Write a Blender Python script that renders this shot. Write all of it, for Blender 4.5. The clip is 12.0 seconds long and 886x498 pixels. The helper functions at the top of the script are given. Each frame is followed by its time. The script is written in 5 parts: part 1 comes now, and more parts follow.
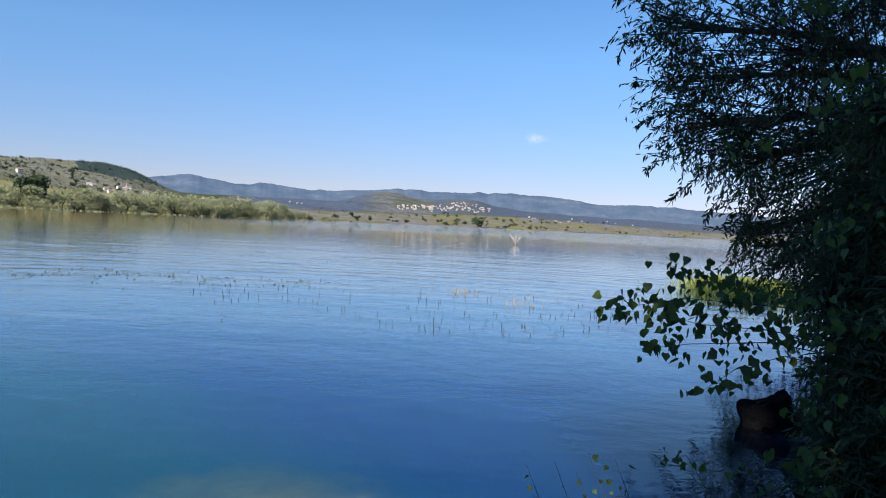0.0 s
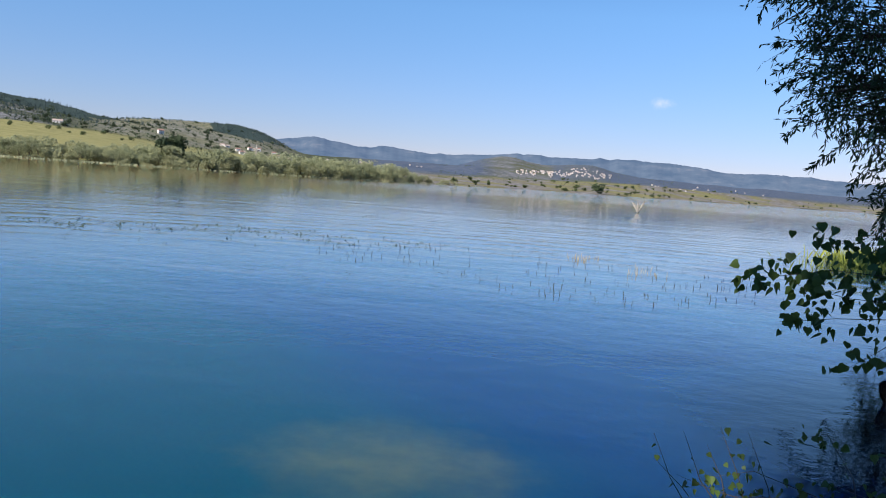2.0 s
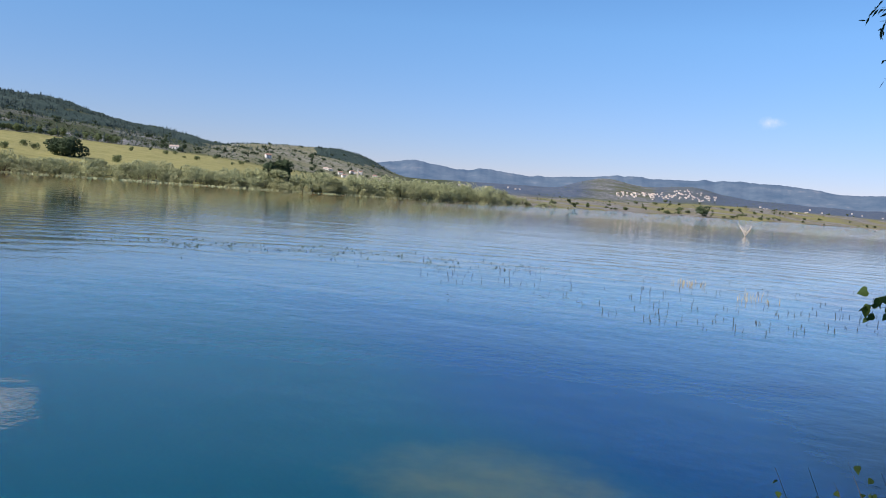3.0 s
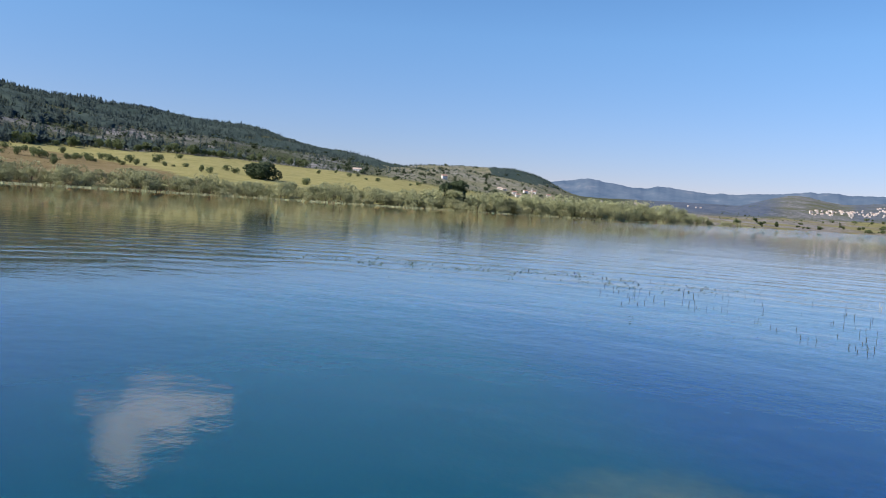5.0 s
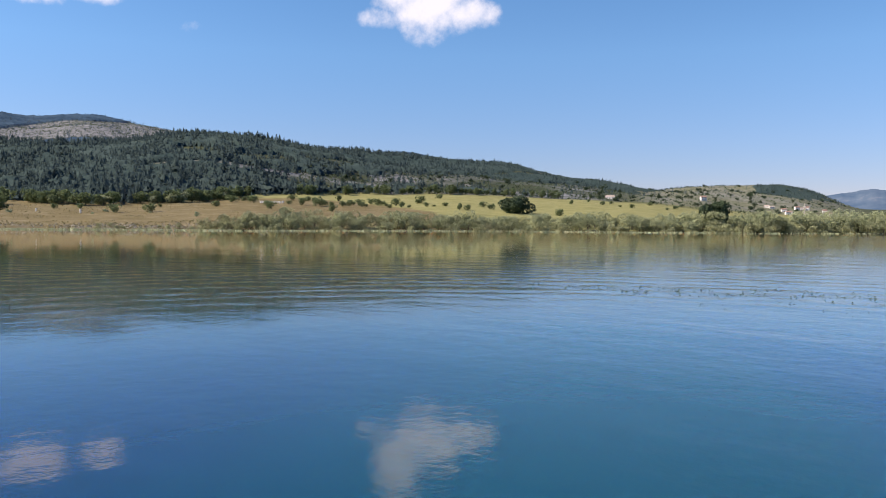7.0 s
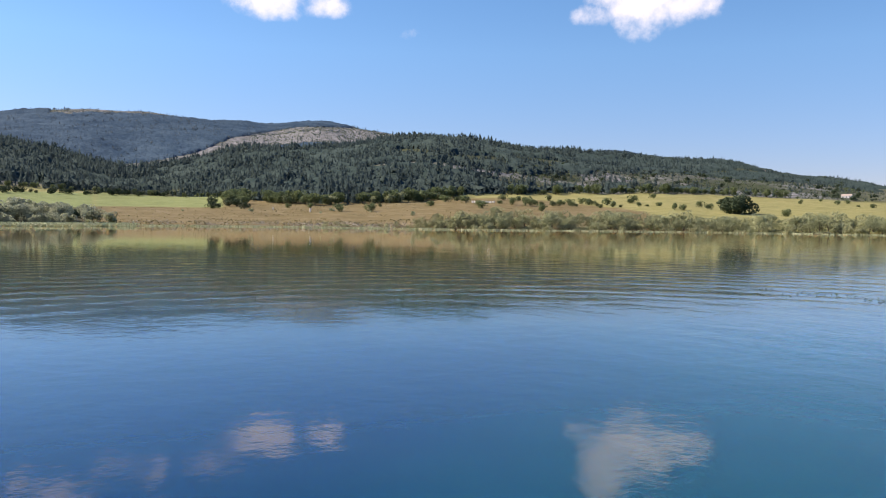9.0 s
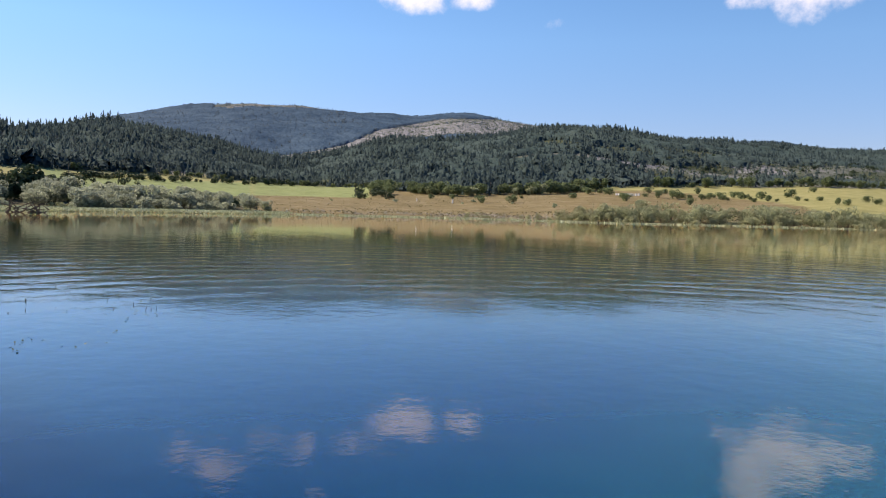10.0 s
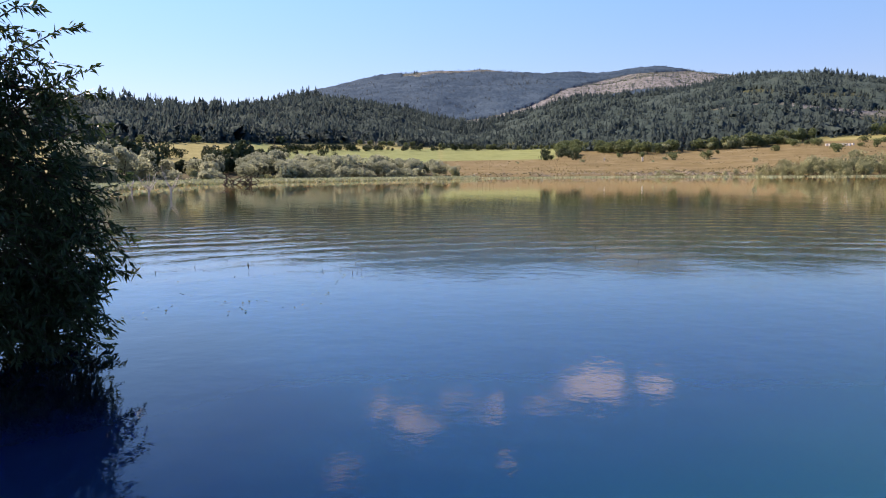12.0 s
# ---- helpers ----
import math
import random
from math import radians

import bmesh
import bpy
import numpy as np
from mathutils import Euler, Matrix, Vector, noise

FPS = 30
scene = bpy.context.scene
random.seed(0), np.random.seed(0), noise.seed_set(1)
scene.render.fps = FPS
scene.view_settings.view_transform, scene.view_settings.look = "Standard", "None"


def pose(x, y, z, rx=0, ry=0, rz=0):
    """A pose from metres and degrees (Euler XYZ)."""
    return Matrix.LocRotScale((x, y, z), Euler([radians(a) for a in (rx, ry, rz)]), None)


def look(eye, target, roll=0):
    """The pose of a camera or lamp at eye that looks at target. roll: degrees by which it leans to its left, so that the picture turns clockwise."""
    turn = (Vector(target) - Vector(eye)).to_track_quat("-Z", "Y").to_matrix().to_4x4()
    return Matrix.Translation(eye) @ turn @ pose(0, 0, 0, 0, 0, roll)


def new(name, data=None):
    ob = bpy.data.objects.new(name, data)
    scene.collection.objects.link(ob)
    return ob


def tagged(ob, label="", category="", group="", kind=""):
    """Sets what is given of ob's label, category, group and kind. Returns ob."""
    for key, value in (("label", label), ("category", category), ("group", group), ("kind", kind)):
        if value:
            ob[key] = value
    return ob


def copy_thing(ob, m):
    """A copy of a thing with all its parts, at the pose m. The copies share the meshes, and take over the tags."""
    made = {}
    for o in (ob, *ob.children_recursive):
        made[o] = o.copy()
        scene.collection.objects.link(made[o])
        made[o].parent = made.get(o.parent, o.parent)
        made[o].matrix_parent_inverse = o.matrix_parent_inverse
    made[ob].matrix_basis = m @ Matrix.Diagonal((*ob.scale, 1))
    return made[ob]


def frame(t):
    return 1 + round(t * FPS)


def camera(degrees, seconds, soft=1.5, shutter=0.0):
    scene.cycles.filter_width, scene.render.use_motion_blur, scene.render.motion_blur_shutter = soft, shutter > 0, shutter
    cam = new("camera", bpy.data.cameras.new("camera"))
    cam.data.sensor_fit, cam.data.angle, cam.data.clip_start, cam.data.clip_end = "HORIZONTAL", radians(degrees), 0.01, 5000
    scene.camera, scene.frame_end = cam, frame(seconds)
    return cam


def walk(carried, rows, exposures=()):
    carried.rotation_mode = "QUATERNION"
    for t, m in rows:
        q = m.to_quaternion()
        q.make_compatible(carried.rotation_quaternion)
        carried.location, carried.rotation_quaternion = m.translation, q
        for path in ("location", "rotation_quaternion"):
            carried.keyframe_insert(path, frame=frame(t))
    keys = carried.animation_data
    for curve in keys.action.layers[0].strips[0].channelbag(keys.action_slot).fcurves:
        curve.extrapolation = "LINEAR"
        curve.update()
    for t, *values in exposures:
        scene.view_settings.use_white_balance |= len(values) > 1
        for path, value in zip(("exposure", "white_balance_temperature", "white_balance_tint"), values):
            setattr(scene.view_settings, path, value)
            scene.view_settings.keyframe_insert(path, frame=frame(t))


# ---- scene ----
cam = camera(58.4, 12.0, soft=1.0)
EYE = 1.7          # eye height over the water
ARM = 0.5          # the camera swings round its carrier at arm's length

# seconds, turn to the left, tilt up, roll, lift
TURNS = [
    (0.0, -0.00, -1.77, 3.02, 0.025),
    (0.5, 2.23, -5.11, 3.27, 0.000),
    (1.0, 4.95, -5.88, 3.65, 0.000),
    (1.5, 5.68, -4.35, 4.12, 0.000),
    (2.0, 8.28, -4.82, 4.14, 0.000),
    (2.5, 11.25, -4.30, 4.45, 0.000),
    (3.0, 15.44, -3.72, 4.10, 0.000),
    (3.2, 16.67, -3.73, 4.95, 0.000),
    (4.8, 26.53, -3.62, 4.55, 0.000),
    (5.0, 27.99, -3.18, 3.81, 0.000),
    (5.5, 32.22, -2.95, 2.79, 0.000),
    (6.0, 36.60, -2.29, 1.65, 0.000),
    (6.5, 41.22, -1.41, 1.16, 0.000),
    (7.0, 46.36, -1.68, 0.45, 0.000),
    (7.5, 50.69, -3.28, 1.68, 0.000),
    (7.7, 53.14, -4.16, 0.16, 0.000),
    (9.3, 63.54, -2.12, 1.00, 0.000),
    (9.5, 65.68, -3.11, 0.41, 0.000),
    (10.0, 71.50, -2.68, 1.59, 0.000),
    (10.5, 77.33, -2.94, 0.50, 0.000),
    (11.0, 83.29, -3.98, 0.21, 0.000),
    (11.5, 87.14, -3.56, -0.33, 0.000),
    (12.0, 84.97, -5.54, -0.41, 0.000)
]


def way(az, el=0.0):
    """Unit vector at az degrees to the left of +y and el degrees up."""
    a, e = radians(az), radians(el)
    return Vector((-math.sin(a) * math.cos(e), math.cos(a) * math.cos(e), math.sin(e)))


path = []
for t, az, el, lean, lift in TURNS:
    eye = Vector((0, 0, EYE + lift)) + way(az) * ARM
    path.append((t, look(eye, eye + way(az, el), lean)))
walk(cam, path, [(0.0, 0.62, 6620, 14), (3.0, 0.58, 6660, 15), (5.5, 0.59, 6820, 16), (9.5, 0.82, 7380, 19), (11.0, 0.81, 7480, 22), (12.0, 1.0, 7720, 27)])

# ---- light ----
SUN_AZ, SUN_EL = 140, 39
sun = new("sun", bpy.data.lights.new("sun", "SUN"))
sun.data.energy, sun.data.angle, sun.data.color = 5.0, radians(0.53), (1.0, 0.94, 0.85)
sun.matrix_world = look(way(SUN_AZ, SUN_EL) * 50, (0, 0, 0))

world = bpy.data.worlds.new("sky")
scene.world = world
world.use_nodes = True
wt = world.node_tree
wt.nodes.clear()


def wnode(kind, operation="", data_type="", interpolation_type=""):
    n = wt.nodes.new(kind)
    if operation:
        n.operation = operation
    if data_type:
        n.data_type = data_type
    if interpolation_type:
        n.interpolation_type = interpolation_type
    return n


def wlink(a, b):
    wt.links.new(a, b)


sky = wnode("ShaderNodeTexSky")
sky.sky_type, sky.sun_disc = "NISHITA", False
sky.sun_elevation, sky.sun_rotation = radians(SUN_EL), radians(-SUN_AZ)
sky.altitude, sky.air_density, sky.dust_density, sky.ozone_density = 1200, 1.0, 0.04, 5.0
w_out = wnode("ShaderNodeOutputWorld")
w_bg = wnode("ShaderNodeBackground")
w_bg.inputs["Strength"].default_value = 0.112
coord = wnode("ShaderNodeTexCoord")


def wmath(op, a, b=None, c=None):
    n = wnode("ShaderNodeMath", operation=op)
    for i, v in enumerate((a, b, c)):
        if v is None:
            continue
        if isinstance(v, (int, float)):
            n.inputs[i].default_value = v
        else:
            wlink(v, n.inputs[i])
    return n.outputs[0]


sep = wnode("ShaderNodeSeparateXYZ")
wlink(coord.outputs["Generated"], sep.inputs[0])
az_out = wmath("MULTIPLY", wmath("ARCTAN2", wmath("MULTIPLY", sep.outputs[0], -1.0), sep.outputs[1]), 180 / math.pi)
el_out = wmath("MULTIPLY", wmath("ARCSINE", sep.outputs[2]), 180 / math.pi)
c_noise = wnode("ShaderNodeTexNoise")
c_noise.inputs["Scale"].default_value, c_noise.inputs["Detail"].default_value = 24.0, 8.0
c_noise.inputs["Roughness"].default_value = 0.62
wlink(coord.outputs["Generated"], c_noise.inputs["Vector"])
# fair-weather clouds: azimuth, elevation, half width, half height, density
CLOUDS = [(47.6, 15.4, 2.8, 2.6, 1.1), (49.6, 17.2, 2.2, 2.6, 1.0), (50.8, 14.4, 1.6, 0.7, 0.6), (44.6, 14.7, 2.2, 1.2, 0.9),
          (74.0, 15.2, 3.2, 1.35, 1.1), (70.0, 14.9, 2.2, 0.85, 0.9), (77.6, 16.3, 2.4, 0.9, 0.7),
          (87.0, 17.8, 2.4, 1.3, 0.7), (84.2, 16.3, 1.6, 0.7, 0.6), (89.8, 16.8, 1.3, 0.8, 0.65), (92.5, 20.6, 1.8, 1.2, 0.6), (80.2, 20.6, 1.2, 0.6, 0.6), (81.0, 16.9, 1.8, 0.9, 0.45),
          (-6.2, 6.4, 1.2, 0.45, 0.42), (64.0, 13.2, 1.0, 0.4, 0.3)]
cover = None
for az, el, hw, hh, dens in CLOUDS:
    u = wmath("DIVIDE", wmath("SUBTRACT", az_out, float(az)), hw)
    v = wmath("DIVIDE", wmath("SUBTRACT", el_out, float(el)), hh)
    r = wmath("ADD", wmath("MULTIPLY", u, u), wmath("MULTIPLY", v, v))
    body = wmath("MULTIPLY", wmath("SUBTRACT", 1.15, r), dens)
    cover = body if cover is None else wmath("MAXIMUM", cover, body)
cover = wmath("ADD", cover, wmath("MULTIPLY", wmath("SUBTRACT", c_noise.outputs[0], 0.5), 3.0))
mask = wnode("ShaderNodeMapRange", interpolation_type="SMOOTHSTEP")
wlink(cover, mask.inputs[0])
mask.inputs[1].default_value, mask.inputs[2].default_value, mask.inputs[4].default_value = 0.0, 1.45, 0.82
c_mix = wnode("ShaderNodeMix", data_type="RGBA")
wlink(mask.outputs[0], c_mix.inputs["Factor"])
clear = wnode("ShaderNodeHueSaturation")
clear.inputs["Saturation"].default_value = 1.08
wlink(sky.outputs[0], clear.inputs["Color"])
# thin haze towards the horizon
air = wnode("ShaderNodeValToRGB")
wlink(wmath("DIVIDE", el_out, 45.0), air.inputs["Fac"])
stops = air.color_ramp.elements
while len(stops) < 6:
    stops.new(0.5)
for item, (el, tone) in zip(stops, ((0, (0.57, 0.455, 0.56)), (6, (0.715, 0.695, 0.765)), (12, (0.82, 0.92, 0.94)), (17, (0.78, 0.95, 0.98)), (24, (0.42, 0.82, 1.0)), (38, (0.2, 0.6, 0.98)))):
    item.position, item.color = el / 45, (*tone, 1)
hazy = wnode("ShaderNodeMix", data_type="RGBA")
hazy.blend_type = "MULTIPLY"
hazy.inputs["Factor"].default_value = 1.0
wlink(clear.outputs[0], hazy.inputs["A"])
wlink(air.outputs["Color"], hazy.inputs["B"])
wlink(hazy.outputs["Result"], c_mix.inputs["A"])
c_mix.inputs["B"].default_value = (6.3, 6.3, 6.8, 1)
wlink(c_mix.outputs["Result"], w_bg.inputs["Color"])
wlink(w_bg.outputs[0], w_out.inputs["Surface"])

# ---- materials ----
def material(name):
    m = bpy.data.materials.new(name)
    m.use_nodes = True
    return m, m.node_tree, m.node_tree.nodes["Principled BSDF"]


def add(tree, kind, links=(), operation="", data_type="", interpolation_type="", attribute_name=""):
    n = tree.nodes.new(kind)
    if operation:
        n.operation = operation
    if data_type:
        n.data_type = data_type
    if interpolation_type:
        n.interpolation_type = interpolation_type
    if attribute_name:
        n.attribute_name = attribute_name
    for key, value in links:
        if hasattr(value, "is_linked"):
            tree.links.new(value, n.inputs[key])
        else:
            n.inputs[key].default_value = value
    return n


def ramp(tree, fac, stops):
    n = add(tree, "ShaderNodeValToRGB", [("Fac", fac)])
    e = n.color_ramp.elements
    while len(e) < len(stops):
        e.new(0.5)
    for item, (pos, col) in zip(e, stops):
        item.position, item.color = pos, (*col, 1)
    return n.outputs[0]


def position(tree, scale=(1, 1, 1)):
    g = add(tree, "ShaderNodeNewGeometry")
    m = add(tree, "ShaderNodeMapping", [("Vector", g.outputs["Position"]), ("Scale", scale)])
    return m.outputs[0]


def noisy(tree, vec, scale, detail=4.0, rough=0.55):
    return add(tree, "ShaderNodeTexNoise", [("Vector", vec), ("Scale", scale), ("Detail", detail), ("Roughness", rough)]).outputs[0]


def leafy(name, dark, light, trans=0.25, rough=0.5, scale=0.4, spec=0.3, lift=0.0, relief=0.0, puff=0.0):
    """Foliage: two tones by clump and by patch, some light passing through."""
    m, t, b = material(name)
    g = add(t, "ShaderNodeNewGeometry")
    o = add(t, "ShaderNodeObjectInfo")
    n = noisy(t, g.outputs["Position"], scale, 3.0)
    f = add(t, "ShaderNodeMath", [(0, g.outputs["Random Per Island"]), (1, 0.45), (2, n)], operation="MULTIPLY_ADD")
    f2 = add(t, "ShaderNodeMath", [(0, o.outputs["Random"]), (1, 0.3), (2, f.outputs[0])], operation="MULTIPLY_ADD")
    col = ramp(t, f2.outputs[0], [(0.35, dark), (1.0, light)])
    t.links.new(col, b.inputs["Base Color"])
    b.inputs["Roughness"].default_value = rough
    b.inputs["Specular IOR Level"].default_value = spec
    if puff:
        out = add(t, "ShaderNodeAttribute", attribute_name="outward").outputs["Vector"]
        out = add(t, "ShaderNodeVectorTransform", [("Vector", out)]).outputs[0]
        out = add(t, "ShaderNodeVectorMath", [(0, out), (1, (puff, puff, puff))], operation="MULTIPLY").outputs[0]
        nn = add(t, "ShaderNodeVectorMath", [(0, g.outputs["Normal"]), (1, out)], operation="ADD")
        nn = add(t, "ShaderNodeVectorMath", [(0, nn.outputs[0])], operation="NORMALIZE")
        t.links.new(nn.outputs[0], b.inputs["Normal"])
    if lift:
        facing = g.outputs["Normal"]
        if relief:
            facing = add(t, "ShaderNodeBump", [("Height", noisy(t, g.outputs["Position"], 0.7, 3.0, 0.7)), ("Distance", relief)]).outputs[0]
        nn = add(t, "ShaderNodeVectorMath", [(0, facing), (1, (0, 0, lift))], operation="ADD")
        nn = add(t, "ShaderNodeVectorMath", [(0, nn.outputs[0])], operation="NORMALIZE")
        t.links.new(nn.outputs[0], b.inputs["Normal"])
    if trans:
        tr = add(t, "ShaderNodeBsdfTranslucent", [("Color", col)])
        mx = add(t, "ShaderNodeMixShader", [(0, trans), (1, b.outputs[0]), (2, tr.outputs[0])])
        t.links.new(mx.outputs[0], t.nodes["Material Output"].inputs["Surface"])
    return m


def canopy_of(name, dark, light, lift=1.2):
    """The roof of a wood seen from afar: mottled tone from whole stands down to single crowns."""
    m, t, b = material(name)
    g = add(t, "ShaderNodeNewGeometry")
    p = g.outputs["Position"]
    f = add(t, "ShaderNodeMath", [(0, noisy(t, p, 0.018, 3.0)), (1, noisy(t, p, 0.17, 3.0, 0.7))], operation="ADD").outputs[0]
    f = add(t, "ShaderNodeMath", [(0, f), (1, 0.5)], operation="MULTIPLY").outputs[0]
    t.links.new(ramp(t, f, [(0.38, dark), (0.62, light)]), b.inputs["Base Color"])
    facing = add(t, "ShaderNodeBump", [("Height", noisy(t, p, 0.22, 3.0, 0.7)), ("Distance", 3.0)]).outputs[0]
    nn = add(t, "ShaderNodeVectorMath", [(0, facing), (1, (0, 0, lift))], operation="ADD")
    nn = add(t, "ShaderNodeVectorMath", [(0, nn.outputs[0])], operation="NORMALIZE")
    t.links.new(nn.outputs[0], b.inputs["Normal"])
    b.inputs["Roughness"].default_value, b.inputs["Specular IOR Level"].default_value = 0.9, 0.03
    return m


def plain(name, col, rough=0.8, vary=0.25, scale=2.0, bump=0.0, spec=0.3):
    """A matt surface with patchy tone at two scales."""
    m, t, b = material(name)
    p = position(t)
    n1, n2 = noisy(t, p, scale, 5.0), noisy(t, p, scale * 9, 4.0)
    f = add(t, "ShaderNodeMath", [(0, n1), (1, n2)], operation="ADD")
    f = add(t, "ShaderNodeMath", [(0, f.outputs[0]), (1, 0.5)], operation="MULTIPLY")
    t.links.new(ramp(t, f.outputs[0], [(0.3, [c * (1 - vary) for c in col]), (0.7, [min(1, c * (1 + vary)) for c in col])]), b.inputs["Base Color"])
    b.inputs["Roughness"].default_value = rough
    b.inputs["Specular IOR Level"].default_value = spec
    if bump:
        bp = add(t, "ShaderNodeBump", [("Height", n2), ("Distance", bump)])
        t.links.new(bp.outputs[0], b.inputs["Normal"])
    return m


# lake: dark turbid water, sandy shallows, wind ripples; shade and reflections partly painted in
M_WATER, t, b = material("lake_water")
flat = position(t)
b.inputs["Roughness"].default_value, b.inputs["IOR"].default_value = 0.02, 1.333
b.inputs["Specular IOR Level"].default_value = 0.5
b.subsurface_method = "BURLEY"
b.inputs["Subsurface Weight"].default_value, b.inputs["Subsurface Scale"].default_value = 1.0, 2.5
b.inputs["Subsurface Radius"].default_value = (0.4, 1.0, 1.7)
shoal_n = noisy(t, flat, 0.55, 5.0, 0.6)
sand = add(t, "ShaderNodeVectorMath", [(0, flat), (1, (-1.1, 5.0, 0))], operation="SUBTRACT")
sand = add(t, "ShaderNodeVectorMath", [(0, sand.outputs[0]), (1, (0.78, 1.0, 0))], operation="MULTIPLY")
sand = add(t, "ShaderNodeVectorMath", [(0, sand.outputs[0])], operation="LENGTH").outputs["Value"]
sand_r = add(t, "ShaderNodeMath", [(0, shoal_n), (1, 2.4), (2, sand)], operation="MULTIPLY_ADD")
sand = add(t, "ShaderNodeMapRange", [(0, sand_r.outputs[0]), (1, 2.1), (2, 0.9), (4, 0.9)], interpolation_type="SMOOTHSTEP")
away = add(t, "ShaderNodeVectorMath", [(0, flat)], operation="LENGTH").outputs["Value"]
mid_band = add(t, "ShaderNodeMath", [(0, shoal_n), (1, 3.0), (2, away)], operation="MULTIPLY_ADD").outputs[0]
mid_band = add(t, "ShaderNodeMapRange", [(0, mid_band), (1, 12.0), (2, 23.0)], interpolation_type="SMOOTHSTEP").outputs[0]
windward = add(t, "ShaderNodeVectorMath", [(0, flat), (1, (0.5, 0.87, 0))], operation="DOT_PRODUCT").outputs["Value"]
windward = add(t, "ShaderNodeMath", [(0, windward), (1, away)], operation="DIVIDE").outputs[0]
windward = add(t, "ShaderNodeMapRange", [(0, windward), (1, 0.1), (2, 0.55), (4, 0.75)], interpolation_type="SMOOTHSTEP").outputs[0]
mid_band = add(t, "ShaderNodeMath", [(0, mid_band), (1, add(t, "ShaderNodeMath", [(0, 1.0), (1, windward)], operation="SUBTRACT").outputs[0])], operation="MULTIPLY").outputs[0]
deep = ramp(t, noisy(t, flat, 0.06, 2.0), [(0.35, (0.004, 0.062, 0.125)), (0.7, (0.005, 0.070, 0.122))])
# olive middle distance, tone lifted to stand in for the wood's reflection
olive = ramp(t, noisy(t, flat, 0.02, 3.0), [(0.35, (0.048, 0.064, 0.045)), (0.7, (0.073, 0.081, 0.042))])
# near the bank: tree shade painted dark blue at both sides, near-black under trees
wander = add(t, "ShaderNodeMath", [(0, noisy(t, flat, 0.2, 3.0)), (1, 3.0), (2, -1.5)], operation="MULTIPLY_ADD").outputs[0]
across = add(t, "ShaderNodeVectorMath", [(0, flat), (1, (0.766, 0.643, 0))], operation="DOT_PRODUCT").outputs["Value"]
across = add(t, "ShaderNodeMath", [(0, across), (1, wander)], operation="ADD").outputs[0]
right_shade = add(t, "ShaderNodeMapRange", [(0, across), (1, 2.0), (2, 4.2)], interpolation_type="SMOOTHSTEP").outputs[0]
left_shade = add(t, "ShaderNodeMapRange", [(0, across), (1, 0.2), (2, -3.6)], interpolation_type="SMOOTHSTEP").outputs[0]
# paler blue to the right, painted in for missing sky reflection
deep = add(t, "ShaderNodeMix", [("Factor", left_shade), ("A", (0.03, 0.118, 0.195, 1)), ("B", deep)], data_type="RGBA").outputs["Result"]
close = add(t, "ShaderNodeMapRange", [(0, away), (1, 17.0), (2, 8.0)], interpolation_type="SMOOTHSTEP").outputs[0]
# the teal middle stands for sunlit water between the two painted shades
bank_tone = add(t, "ShaderNodeMix", [("Factor", left_shade), ("A", (0.004, 0.052, 0.080, 1)), ("B", (0.0005, 0.022, 0.072, 1))], data_type="RGBA").outputs["Result"]
bank_tone = add(t, "ShaderNodeMix", [("Factor", right_shade), ("A", bank_tone), ("B", (0.0005, 0.028, 0.105, 1))], data_type="RGBA").outputs["Result"]
# near-black spots at both trees: their shade and dark reflection put into the colour
tree_shade_a = add(t, "ShaderNodeVectorMath", [(0, flat), (1, (3.7, 6.8, 0))], operation="DISTANCE").outputs["Value"]
tree_shade_a = add(t, "ShaderNodeMapRange", [(0, tree_shade_a), (1, 3.2), (2, 1.7)], interpolation_type="SMOOTHSTEP").outputs[0]
tree_shade_b = add(t, "ShaderNodeVectorMath", [(0, flat), (1, (-8.0, -3.8, 0))], operation="DISTANCE").outputs["Value"]
tree_shade_b = add(t, "ShaderNodeMapRange", [(0, tree_shade_b), (1, 3.4), (2, 1.9)], interpolation_type="SMOOTHSTEP").outputs[0]
tree_shade = add(t, "ShaderNodeMath", [(0, tree_shade_a), (1, tree_shade_b)], operation="ADD").outputs[0]
bank_tone = add(t, "ShaderNodeMix", [("Factor", tree_shade), ("A", bank_tone), ("B", (0.002, 0.006, 0.012, 1))], data_type="RGBA").outputs["Result"]
deep = add(t, "ShaderNodeMix", [("Factor", close), ("A", deep), ("B", bank_tone)], data_type="RGBA").outputs["Result"]
deep = add(t, "ShaderNodeMix", [("Factor", mid_band), ("A", deep), ("B", olive)], data_type="RGBA").outputs["Result"]
# tan towards the far shore, painted in for the reflected fields
far_tan = add(t, "ShaderNodeMapRange", [(0, away), (1, 42.0), (2, 110.0), (4, 0.9)], interpolation_type="SMOOTHSTEP").outputs[0]
deep = add(t, "ShaderNodeMix", [("Factor", far_tan), ("A", deep), ("B", (0.30, 0.225, 0.085, 1))], data_type="RGBA").outputs["Result"]
tint = add(t, "ShaderNodeMix", [("Factor", sand.outputs[0]), ("A", deep), ("B", (0.085, 0.112, 0.062, 1))], data_type="RGBA")
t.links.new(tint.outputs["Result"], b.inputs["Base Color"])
turned = add(t, "ShaderNodeMapping", [("Vector", flat), ("Rotation", (0, 0, radians(-38))), ("Scale", (0.42, 1.0, 1.0))]).outputs[0]
streak = add(t, "ShaderNodeMapping", [("Vector", flat), ("Rotation", (0, 0, radians(-40))), ("Scale", (0.02, 0.05, 1.0))]).outputs[0]
breeze = add(t, "ShaderNodeMapRange", [(0, noisy(t, streak, 1.0, 3.0)), (1, 0.36), (2, 0.62)], interpolation_type="SMOOTHSTEP").outputs[0]
